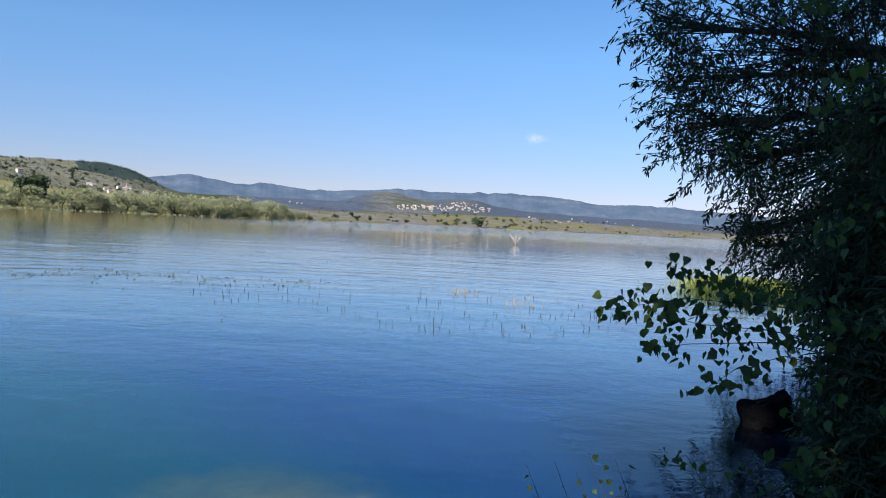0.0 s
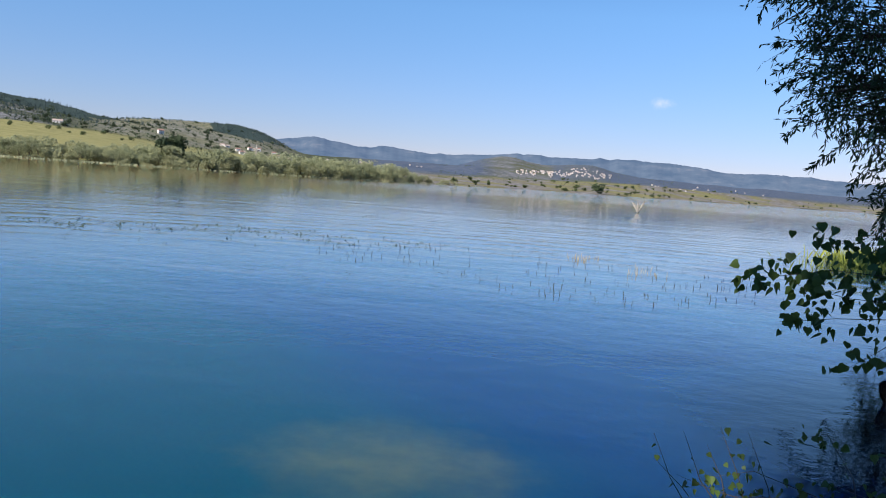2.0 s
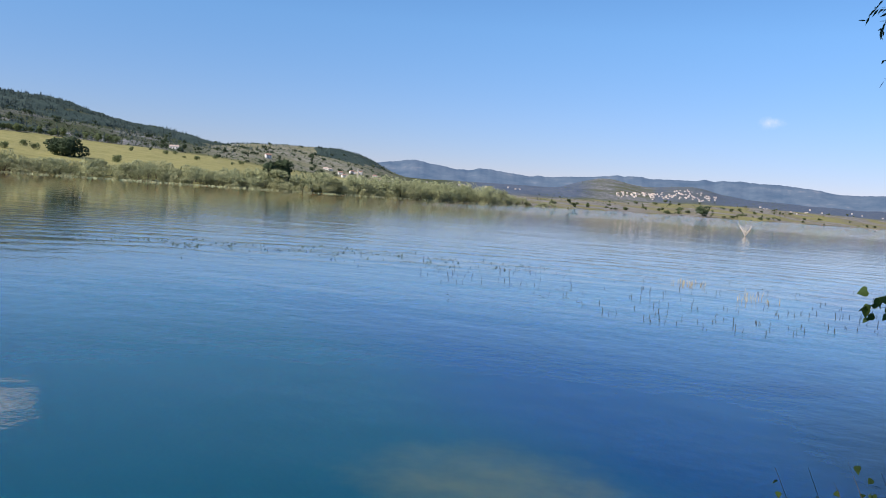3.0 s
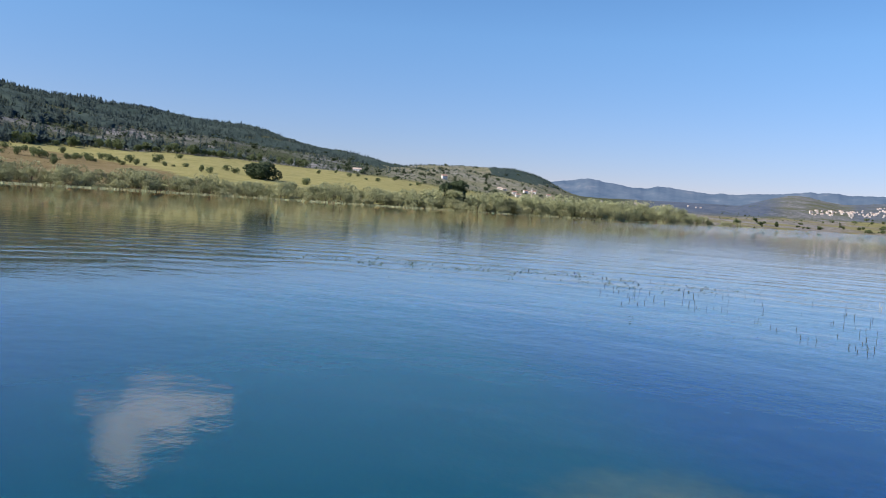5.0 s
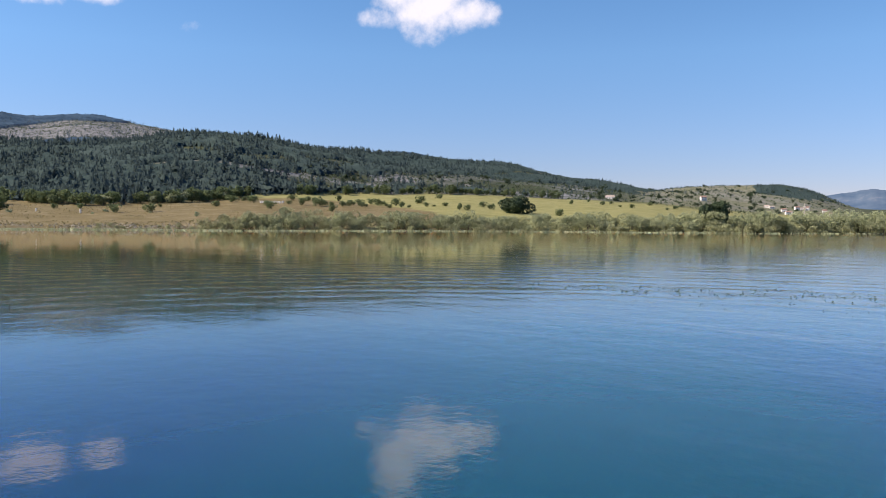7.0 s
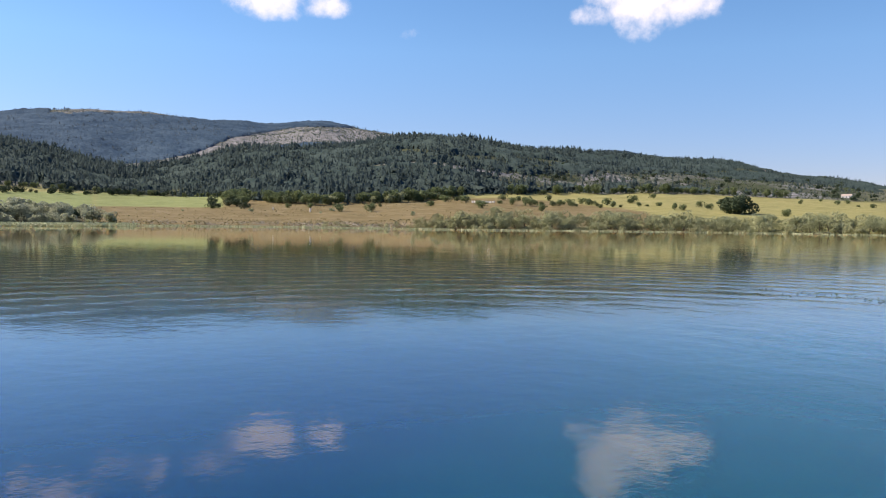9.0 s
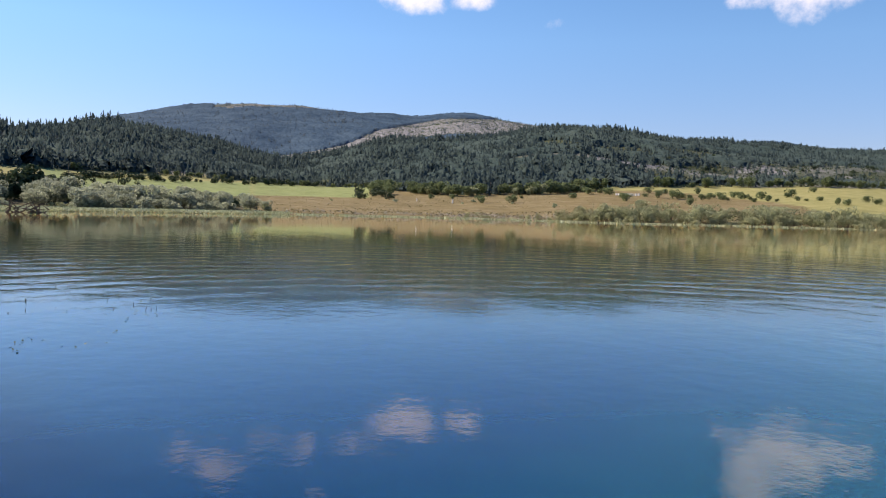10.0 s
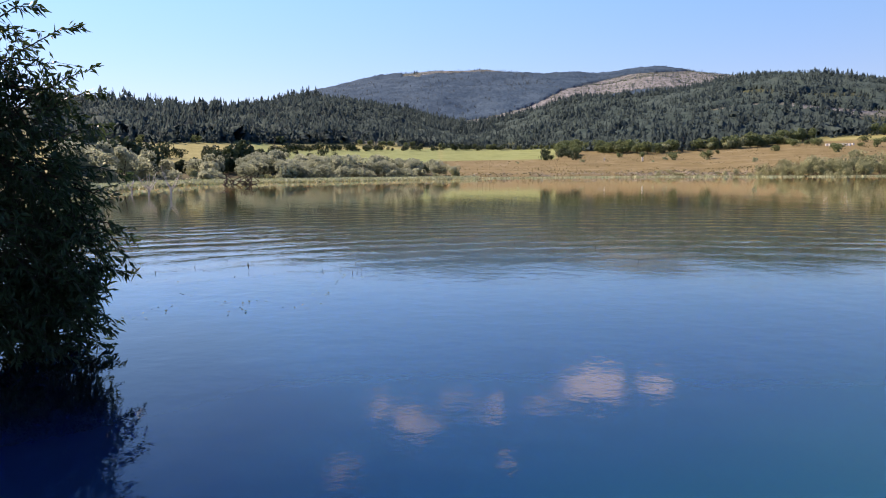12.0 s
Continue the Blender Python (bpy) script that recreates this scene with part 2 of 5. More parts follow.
ripple = noisy(t, turned, 1.7, 3.0)
fine = noisy(t, flat, 2.6, 4.0, 0.6)
swell = noisy(t, turned, 0.28, 2.0)
h1 = add(t, "ShaderNodeMath", [(0, ripple), (1, breeze)], operation="MULTIPLY").outputs[0]
h1 = add(t, "ShaderNodeMath", [(0, h1), (1, 0.0065)], operation="MULTIPLY").outputs[0]
h2 = add(t, "ShaderNodeMath", [(0, fine), (1, 0.0036), (2, h1)], operation="MULTIPLY_ADD").outputs[0]
h3 = add(t, "ShaderNodeMath", [(0, swell), (1, 0.02), (2, h2)], operation="MULTIPLY_ADD").outputs[0]
calm = add(t, "ShaderNodeMapRange", [(0, away), (1, 24.0), (2, 70.0), (3, 1.0), (4, 0.3)], interpolation_type="SMOOTHSTEP").outputs[0]
calm = add(t, "ShaderNodeMath", [(0, calm), (1, windward)], operation="ADD").outputs[0]
lee = add(t, "ShaderNodeMapRange", [(0, away), (1, 5.0), (2, 14.0), (3, 0.75), (4, 1.0)], interpolation_type="SMOOTHSTEP").outputs[0]
calm = add(t, "ShaderNodeMath", [(0, calm), (1, lee)], operation="MULTIPLY").outputs[0]
h3 = add(t, "ShaderNodeMath", [(0, h3), (1, calm)], operation="MULTIPLY").outputs[0]
ruffle = add(t, "ShaderNodeMapRange", [(0, away), (1, 90.0), (2, 260.0)], interpolation_type="SMOOTHSTEP").outputs[0]
east = add(t, "ShaderNodeMapRange", [(0, add(t, "ShaderNodeSeparateXYZ", [(0, flat)]).outputs[0]), (1, -90.0), (2, -20.0)], interpolation_type="SMOOTHSTEP").outputs[0]
ruffle = add(t, "ShaderNodeMath", [(0, ruffle), (1, east)], operation="MULTIPLY").outputs[0]
chop = add(t, "ShaderNodeMath", [(0, noisy(t, flat, 0.9, 2.0)), (1, ruffle)], operation="MULTIPLY").outputs[0]
h3 = add(t, "ShaderNodeMath", [(0, chop), (1, 0.16), (2, h3)], operation="MULTIPLY_ADD").outputs[0]
# a train of ring waves running out from a spot off the bank
ring_v = add(t, "ShaderNodeVectorMath", [(0, flat), (1, (-2.0, 4.0, 0))], operation="SUBTRACT").outputs[0]
ring_d = add(t, "ShaderNodeVectorMath", [(0, ring_v)], operation="LENGTH").outputs["Value"]
ring_w = add(t, "ShaderNodeMath", [(0, noisy(t, flat, 0.45, 3.0)), (1, 1.7), (2, ring_d)], operation="MULTIPLY_ADD").outputs[0]
ring_s = add(t, "ShaderNodeMath", [(0, add(t, "ShaderNodeMath", [(0, ring_w), (1, 2 * math.pi / 1.5)], operation="MULTIPLY").outputs[0])], operation="SINE").outputs[0]
ring_in = add(t, "ShaderNodeMapRange", [(0, ring_d), (1, 11.5), (2, 17.5)], interpolation_type="SMOOTHSTEP").outputs[0]
ring_out = add(t, "ShaderNodeMapRange", [(0, ring_d), (1, 44.0), (2, 22.0)], interpolation_type="SMOOTHSTEP").outputs[0]
ring_m = add(t, "ShaderNodeMath", [(0, ring_in), (1, ring_out)], operation="MULTIPLY").outputs[0]
patchy = add(t, "ShaderNodeMapRange", [(0, noisy(t, flat, 1.3, 4.0, 0.6)), (1, 0.38), (2, 0.66)]).outputs[0]
ring_m = add(t, "ShaderNodeMath", [(0, ring_m), (1, patchy)], operation="MULTIPLY").outputs[0]
ring_h = add(t, "ShaderNodeMath", [(0, ring_s), (1, ring_m)], operation="MULTIPLY").outputs[0]
h3 = add(t, "ShaderNodeMath", [(0, ring_h), (1, 0.0045), (2, h3)], operation="MULTIPLY_ADD").outputs[0]
bp = add(t, "ShaderNodeBump", [("Height", h3), ("Distance", 1.0)])
t.links.new(bp.outputs[0], b.inputs["Normal"])

# land: one sheet, its cover told by the attribute 'cover' (dry grass, meadow, woodland floor)
M_LAND, t, b = material("land")
a = add(t, "ShaderNodeAttribute", attribute_name="cover")
sepc = add(t, "ShaderNodeSeparateColor", [(0, a.outputs["Color"])])
p = position(t)
n_mid, n_small = noisy(t, p, 0.09, 5.0, 0.65), noisy(t, p, 0.9, 4.0, 0.7)
mix2 = add(t, "ShaderNodeMath", [(0, n_mid), (1, n_small)], operation="ADD").outputs[0]
mix2 = add(t, "ShaderNodeMath", [(0, mix2), (1, 0.5)], operation="MULTIPLY").outputs[0]
dry = ramp(t, mix2, [(0.32, (0.09, 0.072, 0.032)), (0.5, (0.158, 0.125, 0.054)), (0.7, (0.27, 0.222, 0.138))])
green = ramp(t, mix2, [(0.32, (0.10, 0.13, 0.04)), (0.5, (0.165, 0.215, 0.078)), (0.7, (0.24, 0.285, 0.12))])
mead = ramp(t, mix2, [(0.32, (0.14, 0.14, 0.045)), (0.5, (0.235, 0.225, 0.085)), (0.7, (0.33, 0.305, 0.14))])
plots = add(t, "ShaderNodeAttribute", attribute_name="crop").outputs["Fac"]
mead = add(t, "ShaderNodeMix", [("Factor", plots), ("A", mead), ("B", green)], data_type="RGBA").outputs["Result"]
stone = ramp(t, mix2, [(0.38, (0.08, 0.09, 0.082)), (0.5, (0.165, 0.168, 0.162)), (0.6, (0.32, 0.32, 0.315))])
wood = ramp(t, mix2, [(0.3, (0.035, 0.05, 0.02)), (0.55, (0.06, 0.07, 0.036)), (0.68, (0.11, 0.105, 0.06)), (0.8, (0.2, 0.18, 0.12))])
bank = ramp(t, mix2, [(0.3, (0.03, 0.035, 0.015)), (0.6, (0.09, 0.085, 0.045)), (0.75, (0.15, 0.13, 0.08))])
c = bank
# blue-grey aerial haze, painted over the distant land
haze_tone = ramp(t, mix2, [(0.32, (0.045, 0.07, 0.11)), (0.5, (0.065, 0.09, 0.13)), (0.7, (0.13, 0.14, 0.15))])
for key, tone in (("Red", dry), ("Green", mead), ("Blue", wood)):
    c = add(t, "ShaderNodeMix", [("Factor", sepc.outputs[key]), ("A", c), ("B", tone)], data_type="RGBA").outputs["Result"]
c = add(t, "ShaderNodeMix", [("Factor", a.outputs["Alpha"]), ("A", c), ("B", stone)], data_type="RGBA").outputs["Result"]
haze_share = add(t, "ShaderNodeAttribute", attribute_name="haze_share").outputs["Fac"]
c = add(t, "ShaderNodeMix", [("Factor", haze_share), ("A", c), ("B", haze_tone)], data_type="RGBA").outputs["Result"]
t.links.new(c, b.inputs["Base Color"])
b.inputs["Roughness"].default_value = 0.95
b.inputs["Specular IOR Level"].default_value = 0.1
bp = add(t, "ShaderNodeBump", [("Height", n_small), ("Distance", 0.15)])
t.links.new(bp.outputs[0], b.inputs["Normal"])

# needle tone lifted and blued to stand in for aerial haze
M_PINE = leafy("pine_needles", (0.040, 0.065, 0.066), (0.073, 0.105, 0.098), 0.45, 0.85, 0.028, 0.03, 1.5, 0.6)
# mountain pines: aerial haze painted into the leaf colour
M_FARPINE = leafy("hazed_pine_woods", (0.034, 0.056, 0.078), (0.085, 0.115, 0.135), 0.45, 0.8, 0.14, 0.03, 2.2)
M_CANOPY = canopy_of("pine_canopy", (0.030, 0.050, 0.045), (0.056, 0.080, 0.069))
# mountain canopy with the same blue haze put into its tones
M_FARCANOPY = canopy_of("hazed_pine_canopy", (0.021, 0.046, 0.076), (0.058, 0.096, 0.130))
M_SHRUB = leafy("grey_willow_leaves", (0.172, 0.198, 0.097), (0.35, 0.378, 0.207), 0.3, 0.7, 0.15, 0.15, puff=1.2)
M_SCRUB = leafy("low_willow_leaves", (0.165, 0.182, 0.085), (0.34, 0.352, 0.19), 0.3, 0.6, 0.15)
M_SILVER = leafy("silver_willow_leaves", (0.20, 0.235, 0.152), (0.365, 0.405, 0.285), 0.4, 0.7, 0.15, 0.15, puff=1.3)
M_GREEN = leafy("field_shrub_leaves", (0.075, 0.105, 0.046), (0.155, 0.195, 0.088), 0.4, 0.7, 0.2, 0.15, puff=0.7)
M_HEATH = leafy("hillside_scrub_leaves", (0.05, 0.07, 0.038), (0.105, 0.14, 0.068), 0.2, 0.6, 0.2)
M_DARK = leafy("dark_oak_leaves", (0.026, 0.042, 0.022), (0.062, 0.09, 0.044), 0.15, 0.7, 0.2, 0.15, puff=0.7)
M_WEED = leafy("pondweed_leaves", (0.02, 0.036, 0.018), (0.055, 0.085, 0.04), 0.15, 0.6, 0.2)
M_BARK = plain("bark", (0.10, 0.08, 0.06), 0.9, 0.4, 6.0, 0.02)
M_DEAD = plain("bleached_wood", (0.5, 0.46, 0.40), 0.85, 0.25, 4.0, 0.01)
M_ROCK = plain("pale_limestone", (0.42, 0.38, 0.31), 0.9, 0.3, 0.3, 0.1)
M_WALL = plain("white_render", (0.72, 0.69, 0.64), 0.85, 0.1, 0.5)
M_ROOF = plain("clay_tiles", (0.30, 0.19, 0.145), 0.85, 0.3, 0.8)
M_PALEROOF = plain("weathered_pale_tiles", (0.45, 0.36, 0.30), 0.85, 0.2, 0.8)
M_DOOR = plain("dark_opening", (0.03, 0.03, 0.035), 0.4, 0.1)
M_REED = plain("reed_stalk", (0.035, 0.034, 0.02), 0.7, 0.4, 3.0)
M_DRYREED = plain("dry_reed_stalk", (0.36, 0.27, 0.11), 0.7, 0.3, 3.0)
M_SEDGE = leafy("pale_sedge", (0.20, 0.24, 0.12), (0.37, 0.41, 0.25), 0.25, 0.7, 0.3)
M_GRASS = leafy("marsh_grass", (0.16, 0.20, 0.03), (0.34, 0.38, 0.07), 0.3, 0.6, 0.5)

# wooded hills far across the water: haze painted as blue tone and faint glow
M_FAR, t, b = material("far_hills_haze")
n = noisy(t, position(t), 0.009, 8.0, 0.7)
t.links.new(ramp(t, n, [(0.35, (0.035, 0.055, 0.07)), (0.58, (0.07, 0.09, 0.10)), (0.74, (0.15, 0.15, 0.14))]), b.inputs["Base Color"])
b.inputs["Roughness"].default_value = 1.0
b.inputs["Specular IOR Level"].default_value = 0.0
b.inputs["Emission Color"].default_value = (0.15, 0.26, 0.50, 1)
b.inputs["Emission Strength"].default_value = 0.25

# ---- mesh helpers ----
rng = np.random.default_rng(7)


def mesh_of(name, verts, faces, mat, smooth=False):
    """A mesh from arrays of vertices and of triangles or quads."""
    me = bpy.data.meshes.new(name)
    verts, faces = np.asarray(verts, np.float32), np.asarray(faces, np.int32)
    k = faces.shape[1]
    me.vertices.add(len(verts))
    me.vertices.foreach_set("co", verts.ravel())
    me.loops.add(faces.size)
    me.loops.foreach_set("vertex_index", faces.ravel())
    me.polygons.add(len(faces))
    me.polygons.foreach_set("loop_start", np.arange(0, faces.size, k, dtype=np.int32))
    me.polygons.foreach_set("use_smooth", np.full(len(faces), smooth))
    me.update(calc_edges=True)
    me.materials.append(mat)
    return me


def child(name, me, parent, label=""):
    ob = new(name, me)
    ob.parent = parent
    return tagged(ob, label)


def part(name, bm, mat, parent, label=""):
    me = bpy.data.meshes.new(name)
    bm.to_mesh(me)
    bm.free()
    me.materials.append(mat)
    return child(name, me, parent, label)


def box(bm, x0, y0, z0, x1, y1, z1):
    v = [bm.verts.new(c) for c in ((x0, y0, z0), (x1, y0, z0), (x1, y1, z0), (x0, y1, z0), (x0, y0, z1), (x1, y0, z1), (x1, y1, z1), (x0, y1, z1))]
    for f in ((3, 2, 1, 0), (4, 5, 6, 7), (0, 1, 5, 4), (1, 2, 6, 5), (2, 3, 7, 6), (3, 0, 4, 7)):
        bm.faces.new([v[i] for i in f])
    return v


def tube(points, radii, sides=6):
    """Vertices and quads of a tapered tube along points."""
    pts = [Vector(p) for p in points]
    V, F = [], []
    for i, p in enumerate(pts):
        d = (pts[min(i + 1, len(pts) - 1)] - pts[max(i - 1, 0)]).normalized()
        a = d.orthogonal().normalized()
        c = d.cross(a)
        for k in range(sides):
            w = 2 * math.pi * k / sides
            V.append(p + (a * math.cos(w) + c * math.sin(w)) * radii[i])
    for i in range(len(pts) - 1):
        for k in range(sides):
            k2 = (k + 1) % sides
            F.append((i * sides + k, i * sides + k2, (i + 1) * sides + k2, (i + 1) * sides + k))
    return V, F


def join(pieces):
    V, F, n = [], [], 0
    for v, f in pieces:
        V.append(np.asarray(v, np.float32).reshape(-1, 3))
        F.append(np.asarray(f, np.int32) + n)
        n += len(V[-1])
    return np.concatenate(V), np.concatenate(F)


def clumps(centres, size, flat=0.7):
    """Leaf clumps: a bent, randomly turned quad at each centre, as two triangles."""
    n = len(centres)
    a = rng.normal(size=(n, 3))
    a /= np.linalg.norm(a, axis=1)[:, None]
    b2 = np.cross(a, rng.normal(size=(n, 3)))
    b2 /= np.linalg.norm(b2, axis=1)[:, None]
    s = (size * rng.uniform(0.6, 1.35, n))[:, None]
    nrm = np.cross(a, b2)
    q = np.stack([centres + a * s, centres + b2 * s * flat + nrm * s * 0.3, centres - a * s, centres - b2 * s * flat + nrm * s * 0.3], 1)
    i = np.arange(n)[:, None] * 4
    return q.reshape(-1, 3), np.concatenate([i + [[0, 1, 2]], i + [[0, 2, 3]]])


def lumpy(n, r, h, base, lobes):
    """Points filling an uneven crown of some lobes, denser to the outside."""
    lc = np.stack([rng.normal(0, 0.42, lobes) * r, rng.normal(0, 0.42, lobes) * r, base + (h - base) * rng.uniform(0.25, 0.8, lobes)], 1)
    lr = rng.uniform(0.4, 0.62, lobes) * min(r, (h - base) * 0.75)
    k = rng.integers(0, lobes, n)
    d = rng.normal(size=(n, 3))
    d[:, 2] = np.where(rng.uniform(0, 1, n) < 0.35, np.abs(d[:, 2]), d[:, 2])
    d /= np.linalg.norm(d, axis=1)[:, None]
    lumpy.outward = d
    p = lc[k] + d * (lr[k] * rng.uniform(0.55, 1.0, n) ** 0.5)[:, None]
    p[:, 2] = np.maximum(p[:, 2], base * 0.6 + rng.uniform(0, 0.3, n))
    return p


# ---- the lie of the land ----
AZ = np.arange(-180, 180.05, 0.1)


def smooth_table(knots, sigma=0.9):
    x, y = zip(*knots)
    v = np.interp(AZ, x, y)
    k = np.exp(-0.5 * (np.arange(-40, 41) * 0.1 / sigma) ** 2)
    return np.convolve(np.pad(v, 40, mode="edge"), k / k.sum(), mode="valid")


# distance of the far shore; distance and elevation of the wood's foot, the wooded crest and the mountain behind
SHORE = smooth_table([(-60, 2400), (-18, 2000), (-12, 1600), (-5, 1200), (3.5, 885), (8, 560), (11, 440), (16, 330), (24, 278), (32, 258), (40, 260),
                      (50, 240), (60, 205), (73, 232), (84, 205), (95, 172), (100, 165), (106, 125), (112, 70), (125, 35)])
FOOT_D = smooth_table([(-60, 3000), (-20, 2500), (-8, 1800), (4, 1300), (10, 950), (16, 900), (24, 920), (29, 760), (38, 700), (45, 640), (52, 600), (60, 520), (66, 470),
                       (72, 450), (82, 620), (92, 520), (100, 400), (112, 330)])
FOOT_E = smooth_table([(-60, 0.4), (-19, 0.32), (-11, 0.6), (-6, 0.8), (4, 0.55), (9, 0.45), (15, 0.6), (22, 0.75), (27, 1.05), (32, 1.65), (36, 1.9), (41, 2.1), (45, 2.3),
                       (51, 2.2), (57, 2.15), (61, 1.85), (66, 1.35), (72, 1.2), (76, 1.5), (82, 1.62), (91, 1.95), (99, 2.12), (112, 2.2)])
CREST_D = smooth_table([(-60, 3500), (-10, 3000), (6, 2700), (14, 1900), (20, 1650), (30, 1500), (40, 1280), (50, 1100), (60, 1020), (70, 950), (80, 900), (92, 900), (112, 800)])
CREST_E = smooth_table([(-60, 0.9), (-12, 0.9), (-6, 1.1), (-3.4, 1.35), (-2, 1.78), (0, 1.74), (1.3, 1.5), (2.4, 1.68), (4, 1.95), (5.4, 1.85), (6.8, 1.35), (8, 1.05), (14, 1.0), (17.5, 1.05), (19.5, 1.45), (21.4, 2.42), (23.6, 2.82), (26, 2.58), (29, 2.48), (31.8, 2.25),
                        (36, 2.84), (40, 3.36), (44, 3.85), (47, 4.2), (50.4, 4.6), (52, 4.71), (55, 5.12), (58, 5.5), (62.5, 5.82), (67, 5.15), (71, 4.68), (75, 4.56),
                        (78, 3.9), (81.7, 2.9), (83.6, 2.7), (86, 3.2), (88.2, 3.8), (91.5, 4.4), (95, 4.5), (98.5, 4.05), (102.6, 3.6), (106, 3.8), (112, 3.8)], 0.6)
BACK_E = smooth_table([(-60, 0.5), (20, 0.5), (30, 1.8), (34, 2.6), (37, 3.25), (40.7, 3.65), (45, 4.3), (47, 4.68), (50.2, 5.08), (54.5, 5.08), (59, 4.9), (63, 6.05), (66.7, 6.6), (70, 7.2), (71.6, 7.12), (73.2, 6.78), (77.9, 6.95), (81.7, 7.22), (85.4, 7.1), (88.5, 6.6),
                       (90, 6.32), (92, 5.9), (93.6, 5.62), (94.7, 5.35), (97, 4.7), (100, 3.8), (112, 3.0)], 0.6)
BACK_D = 1950.0


def table(tab, az):
    return np.interp(az, AZ, tab)


def bank_line(x):
    """The near shore: the water lies at greater y."""
    return np.interp(x, [-60, -14, -8, -4, 0, 1.6, 3.0, 4.0, 7, 16, 60, 200], [-46, -13, -6.5, -2.6, 1.7, 2.9, 4.0, 4.9, 9.2, 19, 50, 120])


_gx = rng.normal(size=(64, 64))


def rough(x, y, scale):
    """Smooth value noise, repeating far off."""
    u, v = x / scale, y / scale
    i, j = np.floor(u).astype(int), np.floor(v).astype(int)
    fu, fv = u - i, v - j
    fu, fv = fu * fu * (3 - 2 * fu), fv * fv * (3 - 2 * fv)
    g = lambda a, b: _gx[a % 64, b % 64]
    return (g(i, j) * (1 - fu) + g(i + 1, j) * fu) * (1 - fv) + (g(i, j + 1) * (1 - fu) + g(i + 1, j + 1) * fu) * fv


def land_height(az, d):
    az, d = np.broadcast_arrays(np.asarray(az, float), np.asarray(d, float))
    x, y = -d * np.sin(np.radians(az)), d * np.cos(np.radians(az))
    s = table(SHORE, az) * (1 + 0.02 * rough(az * 3, az * 0 + 5, 4.0))
    fd, cd = table(FOOT_D, az), table(CREST_D, az)
    fz = EYE + fd * np.tan(np.radians(table(FOOT_E, az)))
    cz = EYE + cd * np.tan(np.radians(table(CREST_E, az)))
    bz = EYE + BACK_D * np.tan(np.radians(table(BACK_E, az)))
    bz = np.where(cd > 1500, cz * 0.8, bz)
    z = np.full(d.shape, -2.0)
    u = np.clip((d - (s - 12)) / 24, 0, 1)
    z = -2.0 + 2.7 * u * u * (3 - 2 * u)
    u = np.clip((d - s - 8) / (fd - s - 8), 0, 1)
    z = z + (fz - 0.7) * (0.6 * u + 0.4 * u * u)
    u = np.clip((d - fd) / (cd - fd), 0, 1)
    z = z + (cz - fz) * np.sin(u * math.pi / 2) ** 1.15
    u = np.clip((d - cd) / 220, 0, 1)
    dip = np.minimum(cz * 0.22, 30)
    z = z - dip * u * u * (3 - 2 * u)
    bd = np.where(cd > 1500, 4900.0, BACK_D)
    u = np.clip((d - cd - 220) / np.maximum(bd - cd - 220, 50), 0, 1)
    z = z + (bz - cz + dip) * (0.75 * u + 0.25 * np.sin(u * math.pi / 2))
    u = np.clip((d - bd) / 1800, 0, 1)
    z = z - bz * 0.75 * u * u * (3 - 2 * u)
    on = np.clip((d - s - 10) / 60, 0, 1)
    up = np.clip((d - fd) / 200, 0, 1)
    z = z + on * (rough(x, y, 37.0) * 0.35 + rough(x + 90, y, 11.0) * 0.12) + up * (rough(x, y, 90.0) * 3.0 + rough(x, y, 240.0) * 4.0)
    near = np.clip((bank_line(x) - y) * 0.28, -2.0, 1.4) + 0.06 * rough(x, y, 0.7)
    return np.where(d < 60, np.maximum(near, -2.0), np.where((y < 0) & (d < 1500), np.maximum(z, np.clip((bank_line(x) - y) * 0.28, -2, 6)), z))


def at(az, d, lift=0.0):
    x, y = -d * math.sin(radians(az)), d * math.cos(radians(az))
    return Vector((x, y, float(land_height(az, d)) + lift))


def bench(az):
    """How far up the slope a rocky bench cuts through the pines."""
    return np.interp(az, [50, 53, 60, 65], [0.08, 0.11, 0.22, 0.27])


def bare_top(az, d):
    """Open stony ground on the mountain: a long lens that tapers down to one side, and the summit."""
    seen = np.degrees(np.arctan2(land_height(az, d) - EYE, d))
    run = np.interp(az, [64, 66.7, 71.5, 76.4, 78.7, 82], [6.15, 6.15, 6.05, 5.3, 4.35, 3.6])
    wide = np.interp(az, [62, 64, 67, 72, 76, 79, 82.5, 84], [0.02, 0.25, 0.5, 0.55, 0.36, 0.2, 0.16, 0.02])
    lens = 1.7 * np.exp(-((seen - run) / wide) ** 2) * (az > 62) * (az < 84)
    summit = 1.1 * np.exp(-((az - 83) / 5.0) ** 4) * np.clip((seen - table(BACK_E, az) + 0.4) / 0.35, 0, 1)
    return (lens + summit) * (d > table(CREST_D, az) + 150)


